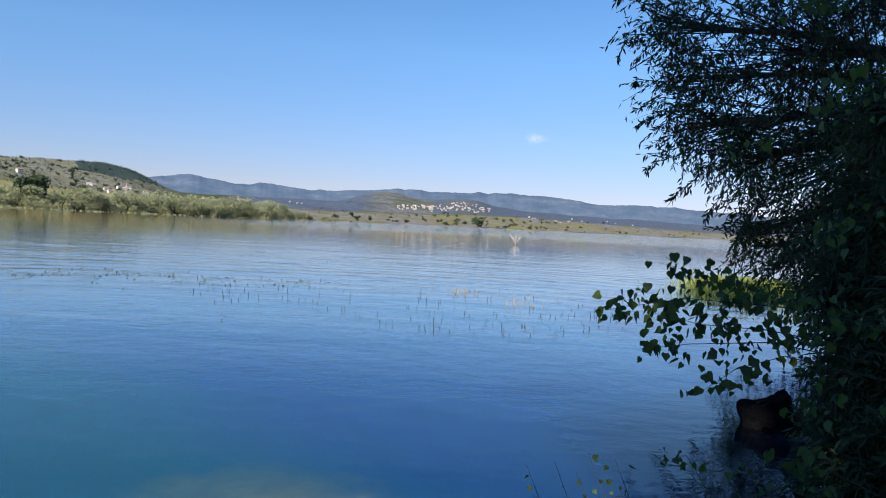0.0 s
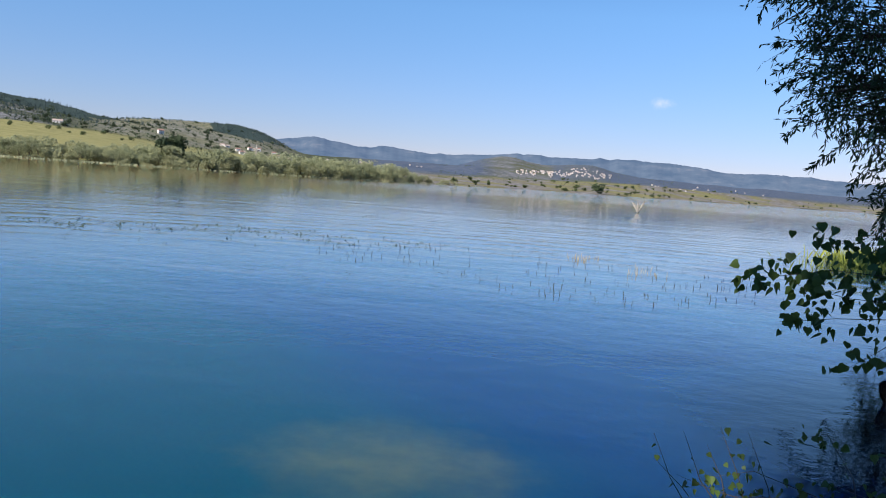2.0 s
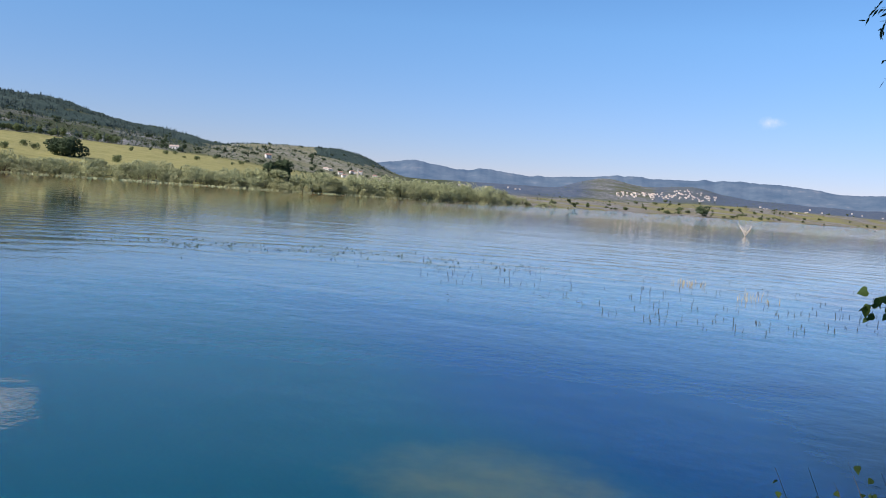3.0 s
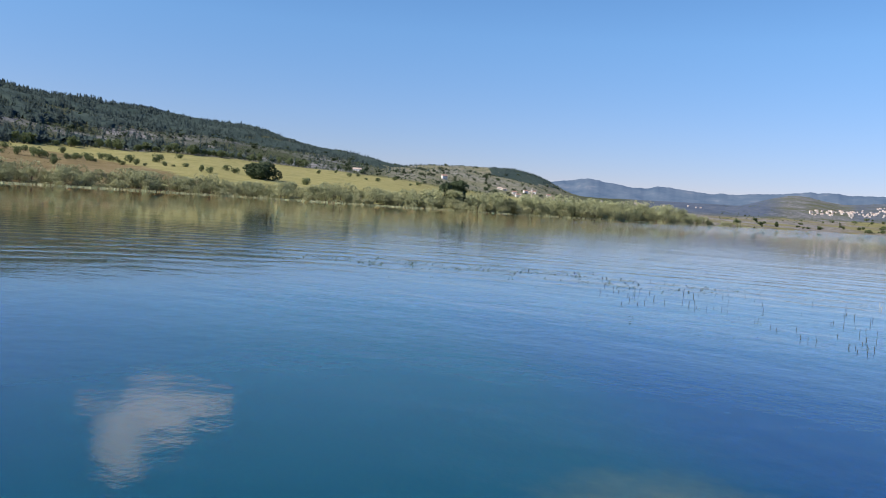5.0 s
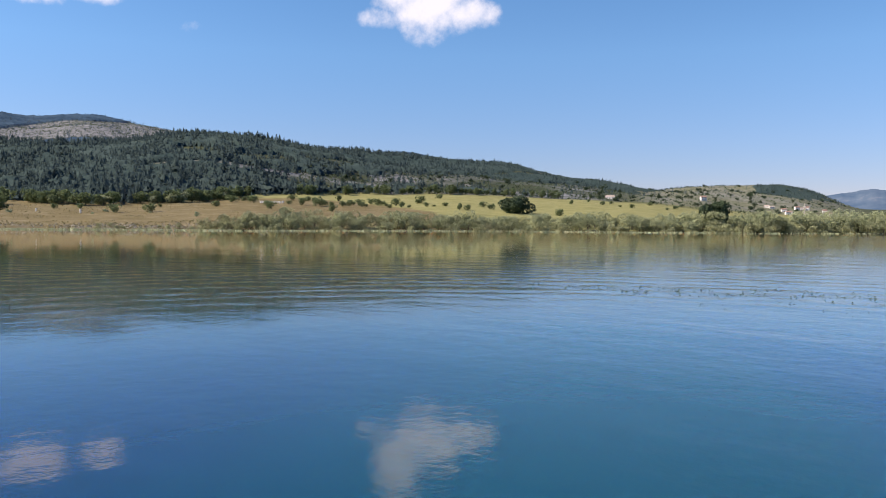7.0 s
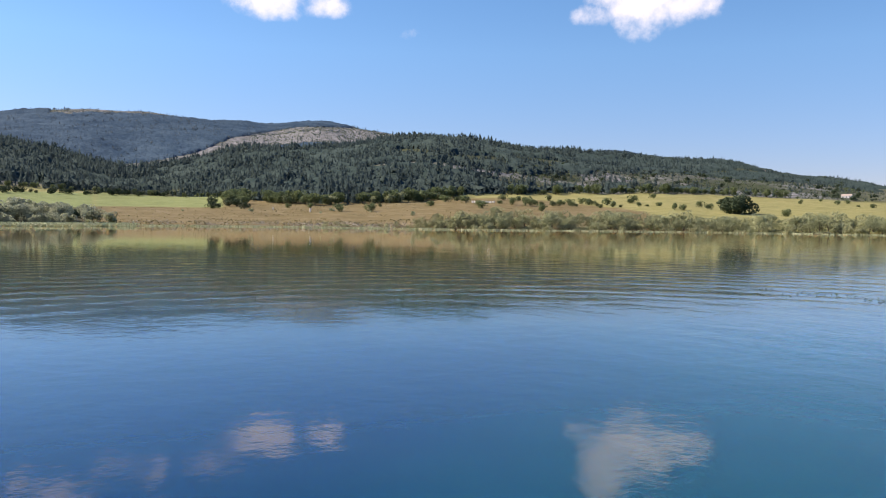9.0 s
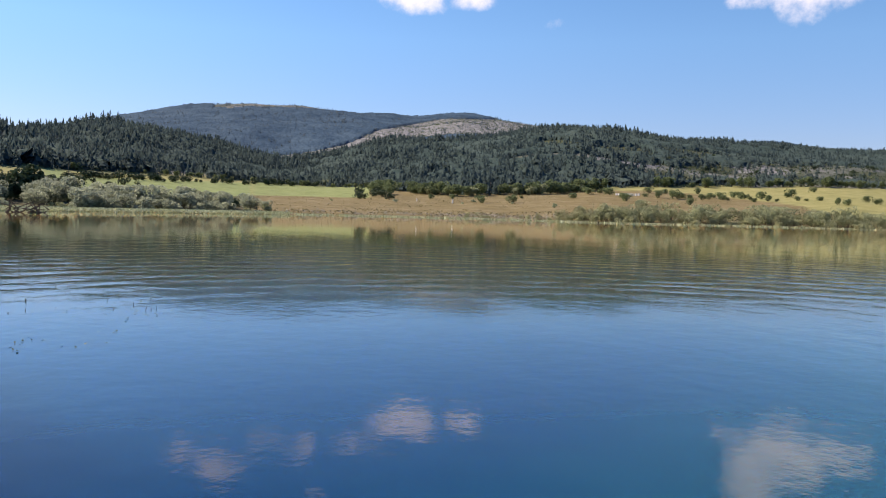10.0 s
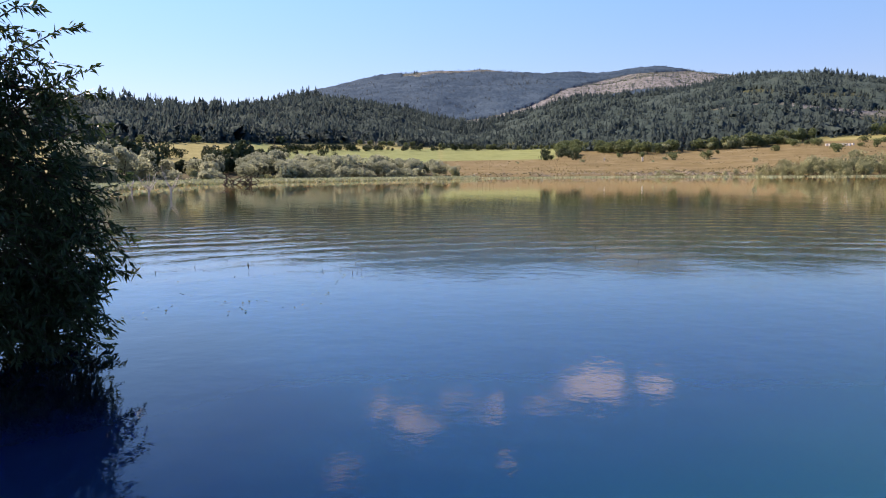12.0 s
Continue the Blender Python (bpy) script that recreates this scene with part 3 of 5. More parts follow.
def cover_of(az, d):
    """Dry grass, meadow and woodland floor, each 0 to 1."""
    x, y = -d * np.sin(np.radians(az)), d * np.cos(np.radians(az))
    s, fd, cd = table(SHORE, az), table(FOOT_D, az), table(CREST_D, az)
    n = rough(x, y, 45.0) * 14 + rough(x, y, 13.0) * 5
    wood = np.clip((d + n - fd) / 25, 0, 1)
    sector = lambda a, b, w=1.0: np.clip((az - a) / w, 0, 1) * np.clip((b - az) / w, 0, 1)
    on = np.clip((d - s + 2) / 10, 0, 1)
    seen = np.degrees(np.arctan2(land_height(az, d) - EYE, d))
    meadow = np.maximum(sector(14, 64, 1.5) * np.clip((seen + n * 0.006 - np.interp(az, [40, 43, 48, 51, 53.5, 58, 63], [-1.0, 0.3, 1.05, 1.4, 1.65, 1.8, 1.95])) / 0.06, 0, 1), sector(76.75, 118, 0.12) * np.clip((seen - np.interp(az, [76, 84.5, 92, 118], [0.84, 0.78, 0.3, 0.1])) / 0.05, 0, 1))
    meadow = on * meadow
    dry = on * np.maximum(sector(41, 86, 2), sector(-40, 15, 2) * np.clip(0.75 + n / 14, 0, 1) * (d < fd))
    meadow = np.maximum(meadow, on * sector(-40, 15, 2) * np.clip(0.15 - n / 18, 0, 0.7))
    u = (d - fd) / (cd - fd)
    stone = bare_top(az, d) + 0.9 * np.exp(-((az - 90) / 2.5) ** 2 - ((d - fd - 25) / 22) ** 2)
    stone = stone + 0.9 * np.exp(-((u - bench(az)) / 0.04) ** 2) * sector(50, 67, 2) * np.clip(0.7 + n * 0.05, 0, 1.2) + 0.7 * np.exp(-((u - 0.13) / 0.16) ** 2) * sector(33, 56, 3) * np.clip(0.5 + n * 0.06, 0, 1.2) + 0.45 * sector(18, 34, 3) * (u > 0.05)
    stone = np.clip(stone * np.clip(0.95 + n * 0.03, 0.65, 1.3), 0, 0.92) * wood
    stone = np.maximum(stone, 0.8 * np.exp(-((az - 3.2) / 2.2) ** 4) * (d > fd) * np.clip(0.7 + n * 0.06, 0, 1))
    stone = np.maximum(stone, sector(-60, 15, 3) * (d > fd) * np.clip(0.4 + n * 0.03, 0, 0.7))
    shingle = sector(64, 84, 3) * np.clip(1 - np.abs(d - s - 8) / 14, 0, 1) * np.clip(0.25 + n * 0.05, 0, 0.6)
    stone = np.maximum(stone, shingle)
    stone = np.maximum(stone, sector(-40, 13, 2) * (d < fd) * on * np.clip(0.35 + n * 0.05, 0, 0.75))
    wood = wood * np.where(az < 15, 0.7, 1.0) * (1 - 0.5 * sector(18, 34, 3) * (u < 0.8))
    meadow = np.maximum(meadow, 0.18 * sector(16, 36, 3) * (d > fd)) * (1 - 0.1 * sector(97, 125, 0.2))
    dry = np.maximum(dry, on * 0.2 * sector(97, 125, 0.2))
    return np.stack([dry, np.clip(meadow, 0, 1), wood, stone], -1)


fine_az = np.arange(-34, 118, 0.3)
rest_az = np.concatenate([np.arange(118, 180, 2.0), np.arange(-180, -34, 2.0)])
az_cols = np.concatenate([fine_az, rest_az])
d_rows = np.concatenate([np.geomspace(0.02, 30, 52), np.geomspace(32, 110, 12), np.linspace(116, 1100, 115), np.linspace(1115, 2020, 58), np.geomspace(2070, 4950, 22)])
GA, GD = np.meshgrid(az_cols, d_rows)
GZ = land_height(GA, GD)
gv = np.stack([-GD * np.sin(np.radians(GA)), GD * np.cos(np.radians(GA)), GZ], -1).reshape(-1, 3)
nc, nr = len(az_cols), len(d_rows)
ii, jj = np.meshgrid(np.arange(nr - 1), np.arange(nc), indexing="ij")
j2 = (jj + 1) % nc
gf = np.stack([ii * nc + jj, (ii + 1) * nc + jj, (ii + 1) * nc + j2, ii * nc + j2], -1).reshape(-1, 4)
g_mesh = mesh_of("ground", gv, gf[:, ::-1], M_LAND, True)
att = g_mesh.color_attributes.new("cover", "FLOAT_COLOR", "POINT")
att.data.foreach_set("color", cover_of(GA, GD).astype(np.float32).ravel())
sect = lambda a, b: np.clip((GA - a) / 0.2, 0, 1) * np.clip((b - GA) / 0.2, 0, 1)
rise = np.degrees(np.arctan2(GZ - EYE, GD))
crop = sect(76.7, 85) * 0.75 + sect(85, 97) * np.where(rise < 1.65, 0.85, 0.0) + sect(97, 98.4) * 1.0
g_mesh.attributes.new("crop", "FLOAT", "POINT").data.foreach_set("value", crop.astype(np.float32).ravel())
# how much painted haze the far right-hand land takes
haze_share = np.clip((16 - GA) / 3, 0, 1) * np.clip((GA + 60) / 5, 0, 1) * np.clip((GD - table(FOOT_D, GA)) / 120, 0, 1) * (0.92 - 0.8 * np.clip((6.2 - GA) / 1.5, 0, 1) * np.clip((GA - 0.6) / 0.6, 0, 1) - 0.35 * np.exp(-((GA + 1.2) / 1.9) ** 4))
g_mesh.attributes.new("haze_share", "FLOAT", "POINT").data.foreach_set("value", haze_share.astype(np.float32).ravel())
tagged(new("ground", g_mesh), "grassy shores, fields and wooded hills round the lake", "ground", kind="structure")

ring = np.linspace(0, 2 * math.pi, 129)[:-1]
wv = [(0, 0, 0)] + [(r * math.cos(a), r * math.sin(a), 0) for r in (30, 4900) for a in ring]
wf = [(0, 1 + k, 1 + (k + 1) % 128) for k in range(128)]
wf += [q for k in range(128) for q in ((1 + k, 129 + k, 129 + (k + 1) % 128), (1 + k, 129 + (k + 1) % 128, 1 + (k + 1) % 128))]
tagged(new("water", mesh_of("water", wv, wf, M_WATER)), "calm blue lake with faint ripples and reflections", "lake", kind="structure")


def far_ridge(knots, dist, a0, a1):
    """A long distant ridge of hills, crest by elevation angle."""
    tab = smooth_table(knots, 0.5)
    az = np.arange(a0, a1, 0.1)
    top = EYE + dist * np.tan(np.radians(table(tab, az))) + rough(az * 10, az * 0, 6.0) * 2.2 + rough(az * 10, az * 0 + 40, 1.4) * 1.2
    rows = []
    for k, (dd, f) in enumerate([(-700, -0.05), (-450, 0.3), (-250, 0.62), (-90, 0.9), (0, 1.0), (180, 0.8)]):
        r = dist + dd
        zz = top * f + (rough(az * 14, az * 0 + k * 7, 14.0) * top * 0.03 if 0 < k < 4 else 0)
        rows.append(np.stack([-r * np.sin(np.radians(az)), r * np.cos(np.radians(az)), zz], -1))
    m, V = len(az), np.concatenate(rows)
    F = [(i * m + j, i * m + j + 1, (i + 1) * m + j + 1, (i + 1) * m + j) for i in range(5) for j in range(m - 1)]
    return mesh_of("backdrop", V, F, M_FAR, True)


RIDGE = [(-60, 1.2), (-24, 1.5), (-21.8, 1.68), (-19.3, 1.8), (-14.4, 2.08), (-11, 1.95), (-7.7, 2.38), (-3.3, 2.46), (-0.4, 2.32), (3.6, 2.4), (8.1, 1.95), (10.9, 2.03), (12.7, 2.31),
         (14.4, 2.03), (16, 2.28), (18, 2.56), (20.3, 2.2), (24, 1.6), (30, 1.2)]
tagged(new("backdrop", far_ridge(RIDGE, 4300, -60, 30)), "wooded hills far across the lake, hazed blue", "hills", kind="structure")

# ---- woods ----
def pine_template(boughs, slim):
    """A ragged pine of unit height: drooping boughs that thin out towards the leader."""
    V, F = [], []
    w = rng.uniform(0, 6.28)
    for k in range(boughs):
        z = 0.06 + 0.82 * k / (boughs - 1)
        w += 2.4 + rng.normal(0, 0.3)
        r = slim * 0.2 * min(1.0, (1.04 - z) * 1.5) * rng.uniform(0.6, 1.35)
        half = rng.uniform(0.5, 0.85)
        tip = 0.24 if k > boughs - 3 else rng.uniform(0.13, 0.24)
        V += [(0.15 * r * math.cos(w), 0.15 * r * math.sin(w), min(1.0, z + tip)), (r * math.cos(w - half), r * math.sin(w - half), z - rng.uniform(0, 0.09)), (r * math.cos(w + half), r * math.sin(w + half), z - rng.uniform(0, 0.09))]
        F.append((3 * k, 3 * k + 1, 3 * k + 2))
    return np.array(V), np.array(F)


def tree_size(az):
    """Height scale of the pines by azimuth, fitted to how tall they look from the camera."""
    return np.interp(az, [30, 45, 60, 85, 95], [0.5, 0.7, 1.12, 1.2, 1.45])


def scatter_wood(az, d, hmin, hmax, templates, mat, name, wide=1.0):
    pieces_v, pieces_f, off = [], [], 0
    z = land_height(az, d)
    x, y = -d * np.sin(np.radians(az)), d * np.cos(np.radians(az))
    pick = rng.integers(0, len(templates), len(az))
    for k, (tv, tf) in enumerate(templates):
        s = pick == k
        n = int(s.sum())
        h = hmin + (hmax - hmin) * rng.uniform(0, 1, n) ** 2.4 * np.clip(1.2 + 0.6 * rough(x[s], y[s], 34.0), 0.3, 2.0)
        h = h * tree_size(az[s])
        w = rng.uniform(0, 6.28, n)
        c, sn = np.cos(w)[:, None], np.sin(w)[:, None]
        q = h[:, None] * wide * np.interp(az[s], [58, 85], [1.0, 0.85])[:, None] * rng.uniform(0.8, 1.25, n)[:, None]
        vx = (tv[None, :, 0] * c - tv[None, :, 1] * sn) * q + x[s][:, None]
        vy = (tv[None, :, 0] * sn + tv[None, :, 1] * c) * q + y[s][:, None]
        vz = tv[None, :, 2] * h[:, None] + z[s][:, None] - 0.3
        pieces_v.append(np.stack([vx, vy, vz], -1).reshape(-1, 3))
        pieces_f.append((tf[None] + (np.arange(n) * len(tv))[:, None, None] + off).reshape(-1, 3))
        off += n * len(tv)
    return mesh_of(name, np.concatenate(pieces_v), np.concatenate(pieces_f), mat, True)


def wood_points(n, a0, a1, lo, hi, keep):
    """Random places between two distances, even over the ground."""
    az = rng.uniform(a0, a1, n)
    l, h = lo(az), hi(az)
    d = np.sqrt(rng.uniform(0, 1, n) * (h ** 2 - l ** 2) + l ** 2)
    k = keep(az, d)
    return az[k], d[k]


PINES = [pine_template(14, k_) for k_ in (0.8, 0.9, 1.0, 1.0, 1.1, 1.2, 1.4, 0.7)]
SMALL_PINES = [pine_template(9, k_) for k_ in (0.8, 1.0, 1.1, 1.2, 1.4)]


def density(az, d):
    """Where the pines stand close; open rocky ground breaks them up."""
    x, y = -d * np.sin(np.radians(az)), d * np.cos(np.radians(az))
    fd, cd = table(FOOT_D, az), table(CREST_D, az)
    u = (d - fd) / (cd - fd)
    n = rough(x, y, 55.0) * 0.5 + rough(x, y, 21.0) * 0.35
    k = np.interp(az, [19, 23, 30, 34, 40, 48, 54, 58, 112], [0.0, 0.0, 0.0, 0.2, 0.4, 0.55, 0.85, 1.1, 1.1])
    k = k + np.interp(az, [19.5, 21, 24, 25.5, 30, 33, 36, 50, 56], [0.0, 1.2, 1.2, 0.05, 0.3, 1.1, 1.2, 1.0, 0.3]) * np.where(az < 26, np.clip((u - 0.4) * 6, 0, 1), np.clip((u - 0.28) * 5, 0, 1))
    strip = 1.3 * np.exp(-((u - bench(az) - 0.02 * n) / 0.03) ** 2) * ((az > 50) & (az < 67))
    gap = np.exp(-((u - 0.16) / 0.08) ** 2) * (az > 38) * (az < 55)
    return (k - 0.95 * strip - 0.45 * gap) * (1 + 0.8 * n) - 0.9 * np.exp(-((az - 90) / 2.5) ** 2 - ((d - fd - 25) / 22) ** 2)


front = wood_points(57000, 18, 112, lambda a: table(FOOT_D, a), lambda a: table(CREST_D, a) + 60, lambda a, d: rng.uniform(0, 1, len(a)) < density(a, d))
tagged(new("pine_forest", scatter_wood(*front, 3.6, 8.2, PINES, M_PINE, "pine_forest", 1.2)), "dense dark green pine forest on the hillside", "forest", kind="stuff")


def canopy(a0, a1, dn, lo, hi, mask, height, mat, name, step=0.22):
    """The closed lower canopy of a wood: a lumpy leaf roof under the tree tops."""
    az = np.arange(a0, a1, step)
    v = np.linspace(0, 1, dn)
    A, U = np.meshgrid(az, v)
    D = lo(A) + (hi(A) - lo(A)) * U
    x, y = -D * np.sin(np.radians(A)), D * np.cos(np.radians(A))
    z = land_height(A, D) + height * tree_size(A) * (1 + 0.3 * rough(x, y, 9.0) + 0.3 * rough(x + 50, y, 4.0))
    ok = mask(A, D)
    z = np.where(ok, z, land_height(A, D) - 3.0)
    V = np.stack([x + 1.2 * rough(x, y + 7, 5.0), y + 1.2 * rough(x + 9, y, 5.0), z], -1).reshape(-1, 3)
    m = len(az)
    i, j = np.meshgrid(np.arange(dn - 1), np.arange(m - 1), indexing="ij")
    keep = ok[:-1, :-1] | ok[1:, 1:]
    f = np.stack([i * m + j, i * m + j + 1, (i + 1) * m + j + 1, (i + 1) * m + j], -1)[keep]
    return mesh_of(name, V, f, mat, True)


tagged(new("forest_canopy", canopy(31, 112, 95, lambda a: table(FOOT_D, a) + 15, lambda a: table(CREST_D, a) + 60, lambda a, d: density(a, d) > 0.6, 3.0, M_CANOPY, "forest_canopy")),
       "closed dark green pine canopy on the hillside", "forest", kind="stuff")


tagged(new("hilltop_canopy", canopy(18.6, 26, 40, lambda a: table(FOOT_D, a) + 60, lambda a: table(CREST_D, a) + 60, lambda a, d: density(a, d) > 0.55, 1.3, M_CANOPY, "hilltop_canopy", 0.1)),
       "closed dark pine wood on the rounded hilltop", "forest", kind="stuff")


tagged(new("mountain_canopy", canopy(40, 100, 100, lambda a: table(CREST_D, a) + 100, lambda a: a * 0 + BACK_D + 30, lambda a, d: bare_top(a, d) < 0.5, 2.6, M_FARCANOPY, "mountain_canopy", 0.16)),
       "closed pine canopy on the far mountain, hazed blue", "forest", kind="stuff")


def back_keep(a, d):
    x, y = -d * np.sin(np.radians(a)), d * np.cos(np.radians(a))
    bare = bare_top(a, d)
    return rng.uniform(0, 1, len(a)) < np.maximum(0.85 + 0.35 * rough(x, y, 60.0) - bare, 0.14)


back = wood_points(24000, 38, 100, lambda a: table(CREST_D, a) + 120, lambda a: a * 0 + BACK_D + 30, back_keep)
tagged(new("mountain_forest", scatter_wood(*back, 3.4, 5.6, SMALL_PINES, M_FARPINE, "mountain_forest", 1.7)), "distant pine woods on the mountain, hazed blue", "forest", kind="stuff")

# ---- shrubs and trees of the far shore ----
def shrub(label, mat, r, h, n, size, lobes, category="shrub", group="", name="willow_shrub", base=0.12, girth=0.025):
    """A bush or small tree: an Empty at the base with trunk and crown."""
    ob = tagged(new(name), label, category, group)
    pcs = []
    for k in range(3):
        w = rng.uniform(0, 6.28)
        lean = Vector((math.cos(w), math.sin(w), 0)) * r * 0.3
        pcs.append(tube([(0, 0, -0.3), lean * 0.4 + Vector((0, 0, h * 0.3)), lean + Vector((0, 0, h * 0.62))], [girth * h, 0.72 * girth * h, 0.32 * girth * h], 5))
    child("trunk", mesh_of("trunk", *join(pcs), M_BARK), ob)
    crown = mesh_of("crown", *clumps(lumpy(n, r, h, base * h, lobes), size), mat)
    crown.attributes.new("outward", "FLOAT_VECTOR", "POINT").data.foreach_set("vector", np.repeat(lumpy.outward, 4, axis=0).astype(np.float32).ravel())
    child("crown", crown, ob)
    return ob


def scatter(protos, az, d, smin, smax, sink=0.1):
    """Copies of prototypes on the land; the prototypes themselves take the first places."""
    for k in range(len(az)):
        s = rng.uniform(smin, smax)
        m = Matrix.Translation(at(az[k], d[k], -sink)) @ Matrix.Rotation(rng.uniform(0, 6.28), 4, "Z") @ Matrix.Diagonal((s * rng.uniform(0.85, 1.2), s, s * rng.uniform(0.85, 1.15), 1))
        if k < len(protos):
            protos[k].matrix_basis = m
        else:
            copy_thing(protos[k % len(protos)], Matrix.Identity(4)).matrix_basis = m


G_SHORE = "willow shrubs along the far shore"
shore_protos = [shrub("pale grey-green willow shrub at the water's edge", M_SHRUB, 2.7, 4.2, 860, 0.175, 9, group=G_SHORE, base=0.02) for _ in range(7)]


def belt_height(az):
    """How tall the waterside willows grow along the shore."""
    return np.interp(az, [6, 8.5, 11, 14, 18, 24, 30, 36, 44, 52, 58, 61, 63.5, 66], [2.0, 3.6, 5.6, 7.2, 7.4, 6.6, 5.4, 4.9, 4.7, 4.7, 4.5, 3.8, 2.6, 1.4])


fresh = list(shore_protos)
for az, back, tall in ((np.arange(8.5, 64, 0.62), 3, 0.72), (np.arange(8, 63, 0.72), 9, 0.9), (np.arange(8, 60, 0.9), 17, 1.0), (np.arange(61, 71.5, 0.5), 4, 0.75)):
    az = az + rng.uniform(-0.35, 0.35, len(az))
    d = table(SHORE, az) + back + rng.uniform(-3, 4, len(az))
    for a_, d_ in zip(az, d):
        s_ = belt_height(a_) * tall * rng.uniform(0.62, 1.2) / 4.2
        m = Matrix.Translation(at(a_, d_, -0.1)) @ Matrix.Rotation(rng.uniform(0, 6.28), 4, "Z") @ Matrix.Diagonal((s_ * rng.uniform(0.85, 1.25), s_, s_ * rng.uniform(0.9, 1.1), 1))
        if fresh:
            fresh.pop().matrix_basis = m
        else:
            copy_thing(shore_protos[rng.integers(len(shore_protos))], Matrix.Identity(4)).matrix_basis = m
pts = []
for a_ in np.concatenate([rng.uniform(14, 60, 75), rng.uniform(6, 32, 90), rng.uniform(84, 111, 26)]):
    s_ = rng.uniform(0.3, 0.6) * (1.0 if a_ > 70 else belt_height(a_) / 3.6)
    base_ = np.array(at(a_, float(table(SHORE, a_)) + rng.uniform(-4, 14)))
    pts.append(lumpy(260, 2.6 * s_, 3.4 * s_, 0.05, 6) + base_)
tagged(new("willow_scrub", mesh_of("willow_scrub", *clumps(np.concatenate(pts), 0.25), M_SCRUB)), "dense low grey-green willow scrub along the shore", "scrub", kind="stuff")

G_GROVE = "willows of the flooded grove"
grove_protos = [shrub("silvery willow tree standing at the lake edge", M_SILVER, 2.8, 5.6, 1250, 0.23, 11, "tree", G_GROVE, "willow_tree", base=0.04) for _ in range(4)]
az = np.concatenate([rng.uniform(84, 111, 58), rng.uniform(84.5, 97, 34)])
scatter(grove_protos, az, table(SHORE, az) + rng.uniform(-2, 24, len(az)), 0.5, 1.0)


dark_protos = [shrub("tall dark green tree behind the silvery willows", M_DARK, 2.7, 5.4, 900, 0.4, 18, "tree", "dark trees behind the grove", "alder_tree", base=0.0) for _ in range(3)]
for k_, (a_, s_) in enumerate([(98.9, 1.2), (98.2, 0.8), (97.5, 0.7), (100.7, 0.8), (101.3, 0.62), (100.1, 0.68), (102.2, 0.5), (96.9, 0.72), (96.5, 0.62), (95.2, 0.5), (94.6, 0.45), (99.6, 0.6), (103.0, 0.45),
                               (105.3, 0.95), (106.1, 0.9), (106.9, 1.0), (107.8, 0.9), (104.6, 0.55), (109.0, 1.0), (88.1, 0.5), (86.2, 0.4), (91.5, 0.4)]):
    m = Matrix.Translation(at(a_, float(table(SHORE, a_)) + rng.uniform(28, 38), -0.3)) @ Matrix.Rotation(rng.uniform(0, 6.28), 4, "Z") @ Matrix.Diagonal((s_ * 1.35, s_ * 1.25, s_ * 1.2, 1))
    if k_ < len(dark_protos):
        dark_protos[k_].matrix_basis = m
    else:
        copy_thing(dark_protos[k_ % len(dark_protos)], Matrix.Identity(4)).matrix_basis = m


def ground_at(az, el, least=0.0):
    """The distance at which the land meets a line of sight, past the far shore."""
    d = np.arange(max(float(table(SHORE, az)) + 6, least), 4200, 3.0)
    seen = np.degrees(np.arctan2(land_height(np.full(len(d), az), d) - EYE, d))
    k = np.argmax(seen >= el)
    return float(d[k]) if seen[k] >= el else float(d[np.argmax(seen)])


G_FIELD = "shrubs scattered over the fields"
field_protos = [shrub("dark green rounded shrub in the meadow", M_GREEN, 2.2, 3.2, 520, 0.24, 9, group=G_FIELD, name="field_shrub", base=0.02) for _ in range(5)]
spots = [(58.6, 1.1), (58.9, 1.3), (62.3, 1.2), (66.0, 1.1), (66.6, 0.75), (68.9, 0.7), (55.5, 1.35), (54.9, 1.4), (53.1, 1.35), (52.2, 1.3), (51.5, 1.5), (50.8, 1.45), (50.2, 1.2), (49.4, 1.3),
         (48.2, 1.55), (47.9, 1.6), (47.0, 1.35), (46.2, 1.4), (45.2, 1.15), (44.6, 1.1), (43.6, 1.35), (43.0, 1.2), (38.0, 0.75), (37.2, 1.6), (35.0, 1.55), (34.4, 1.6), (33.8, 1.4), (33.0, 1.35),
         (30.6, 1.2), (30.1, 1.25), (64.6, 1.45), (63.2, 1.5), (60.4, 1.6), (61.5, 1.65), (60.0, 1.62), (57.2, 1.7), (56.4, 1.72), (56.0, 1.65), (53.9, 1.7), (72.5, 0.9),
         (70.9, 0.95), (46.6, 1.9), (41.8, 1.85), (36.0, 1.75), (31.8, 1.5), (54.3, 0.95), (55.2, 1.3), (54.4, 1.38), (53.6, 1.32), (52.8, 1.42), (52.4, 1.36), (51.9, 1.28), (51.1, 1.4), (50.5, 1.34), (49.8, 1.42), (56.4, 1.38), (57.4, 1.42), (48.8, 1.3), (47.6, 1.36), (59.8, 1.5), (61.2, 1.5)]
scatter(field_protos, [a for a, e in spots], [ground_at(a, e) for a, e in spots], 0.5, 1.4)
low = [(75.0, 0.62), (79.6, 0.55), (70.2, 0.6), (63.6, 0.5), (66.6, 0.7), (69.4, 0.75)]
low_protos = [shrub("small low tussock in the dry field", M_SEDGE, 1.0, 1.1, 160, 0.18, 5, group="tussocks in the dry field", name="tussock", base=0.02) for _ in range(3)]
scatter(low_protos, [a for a, e in low], [ground_at(a, e) for a, e in low], 0.6, 1.3)

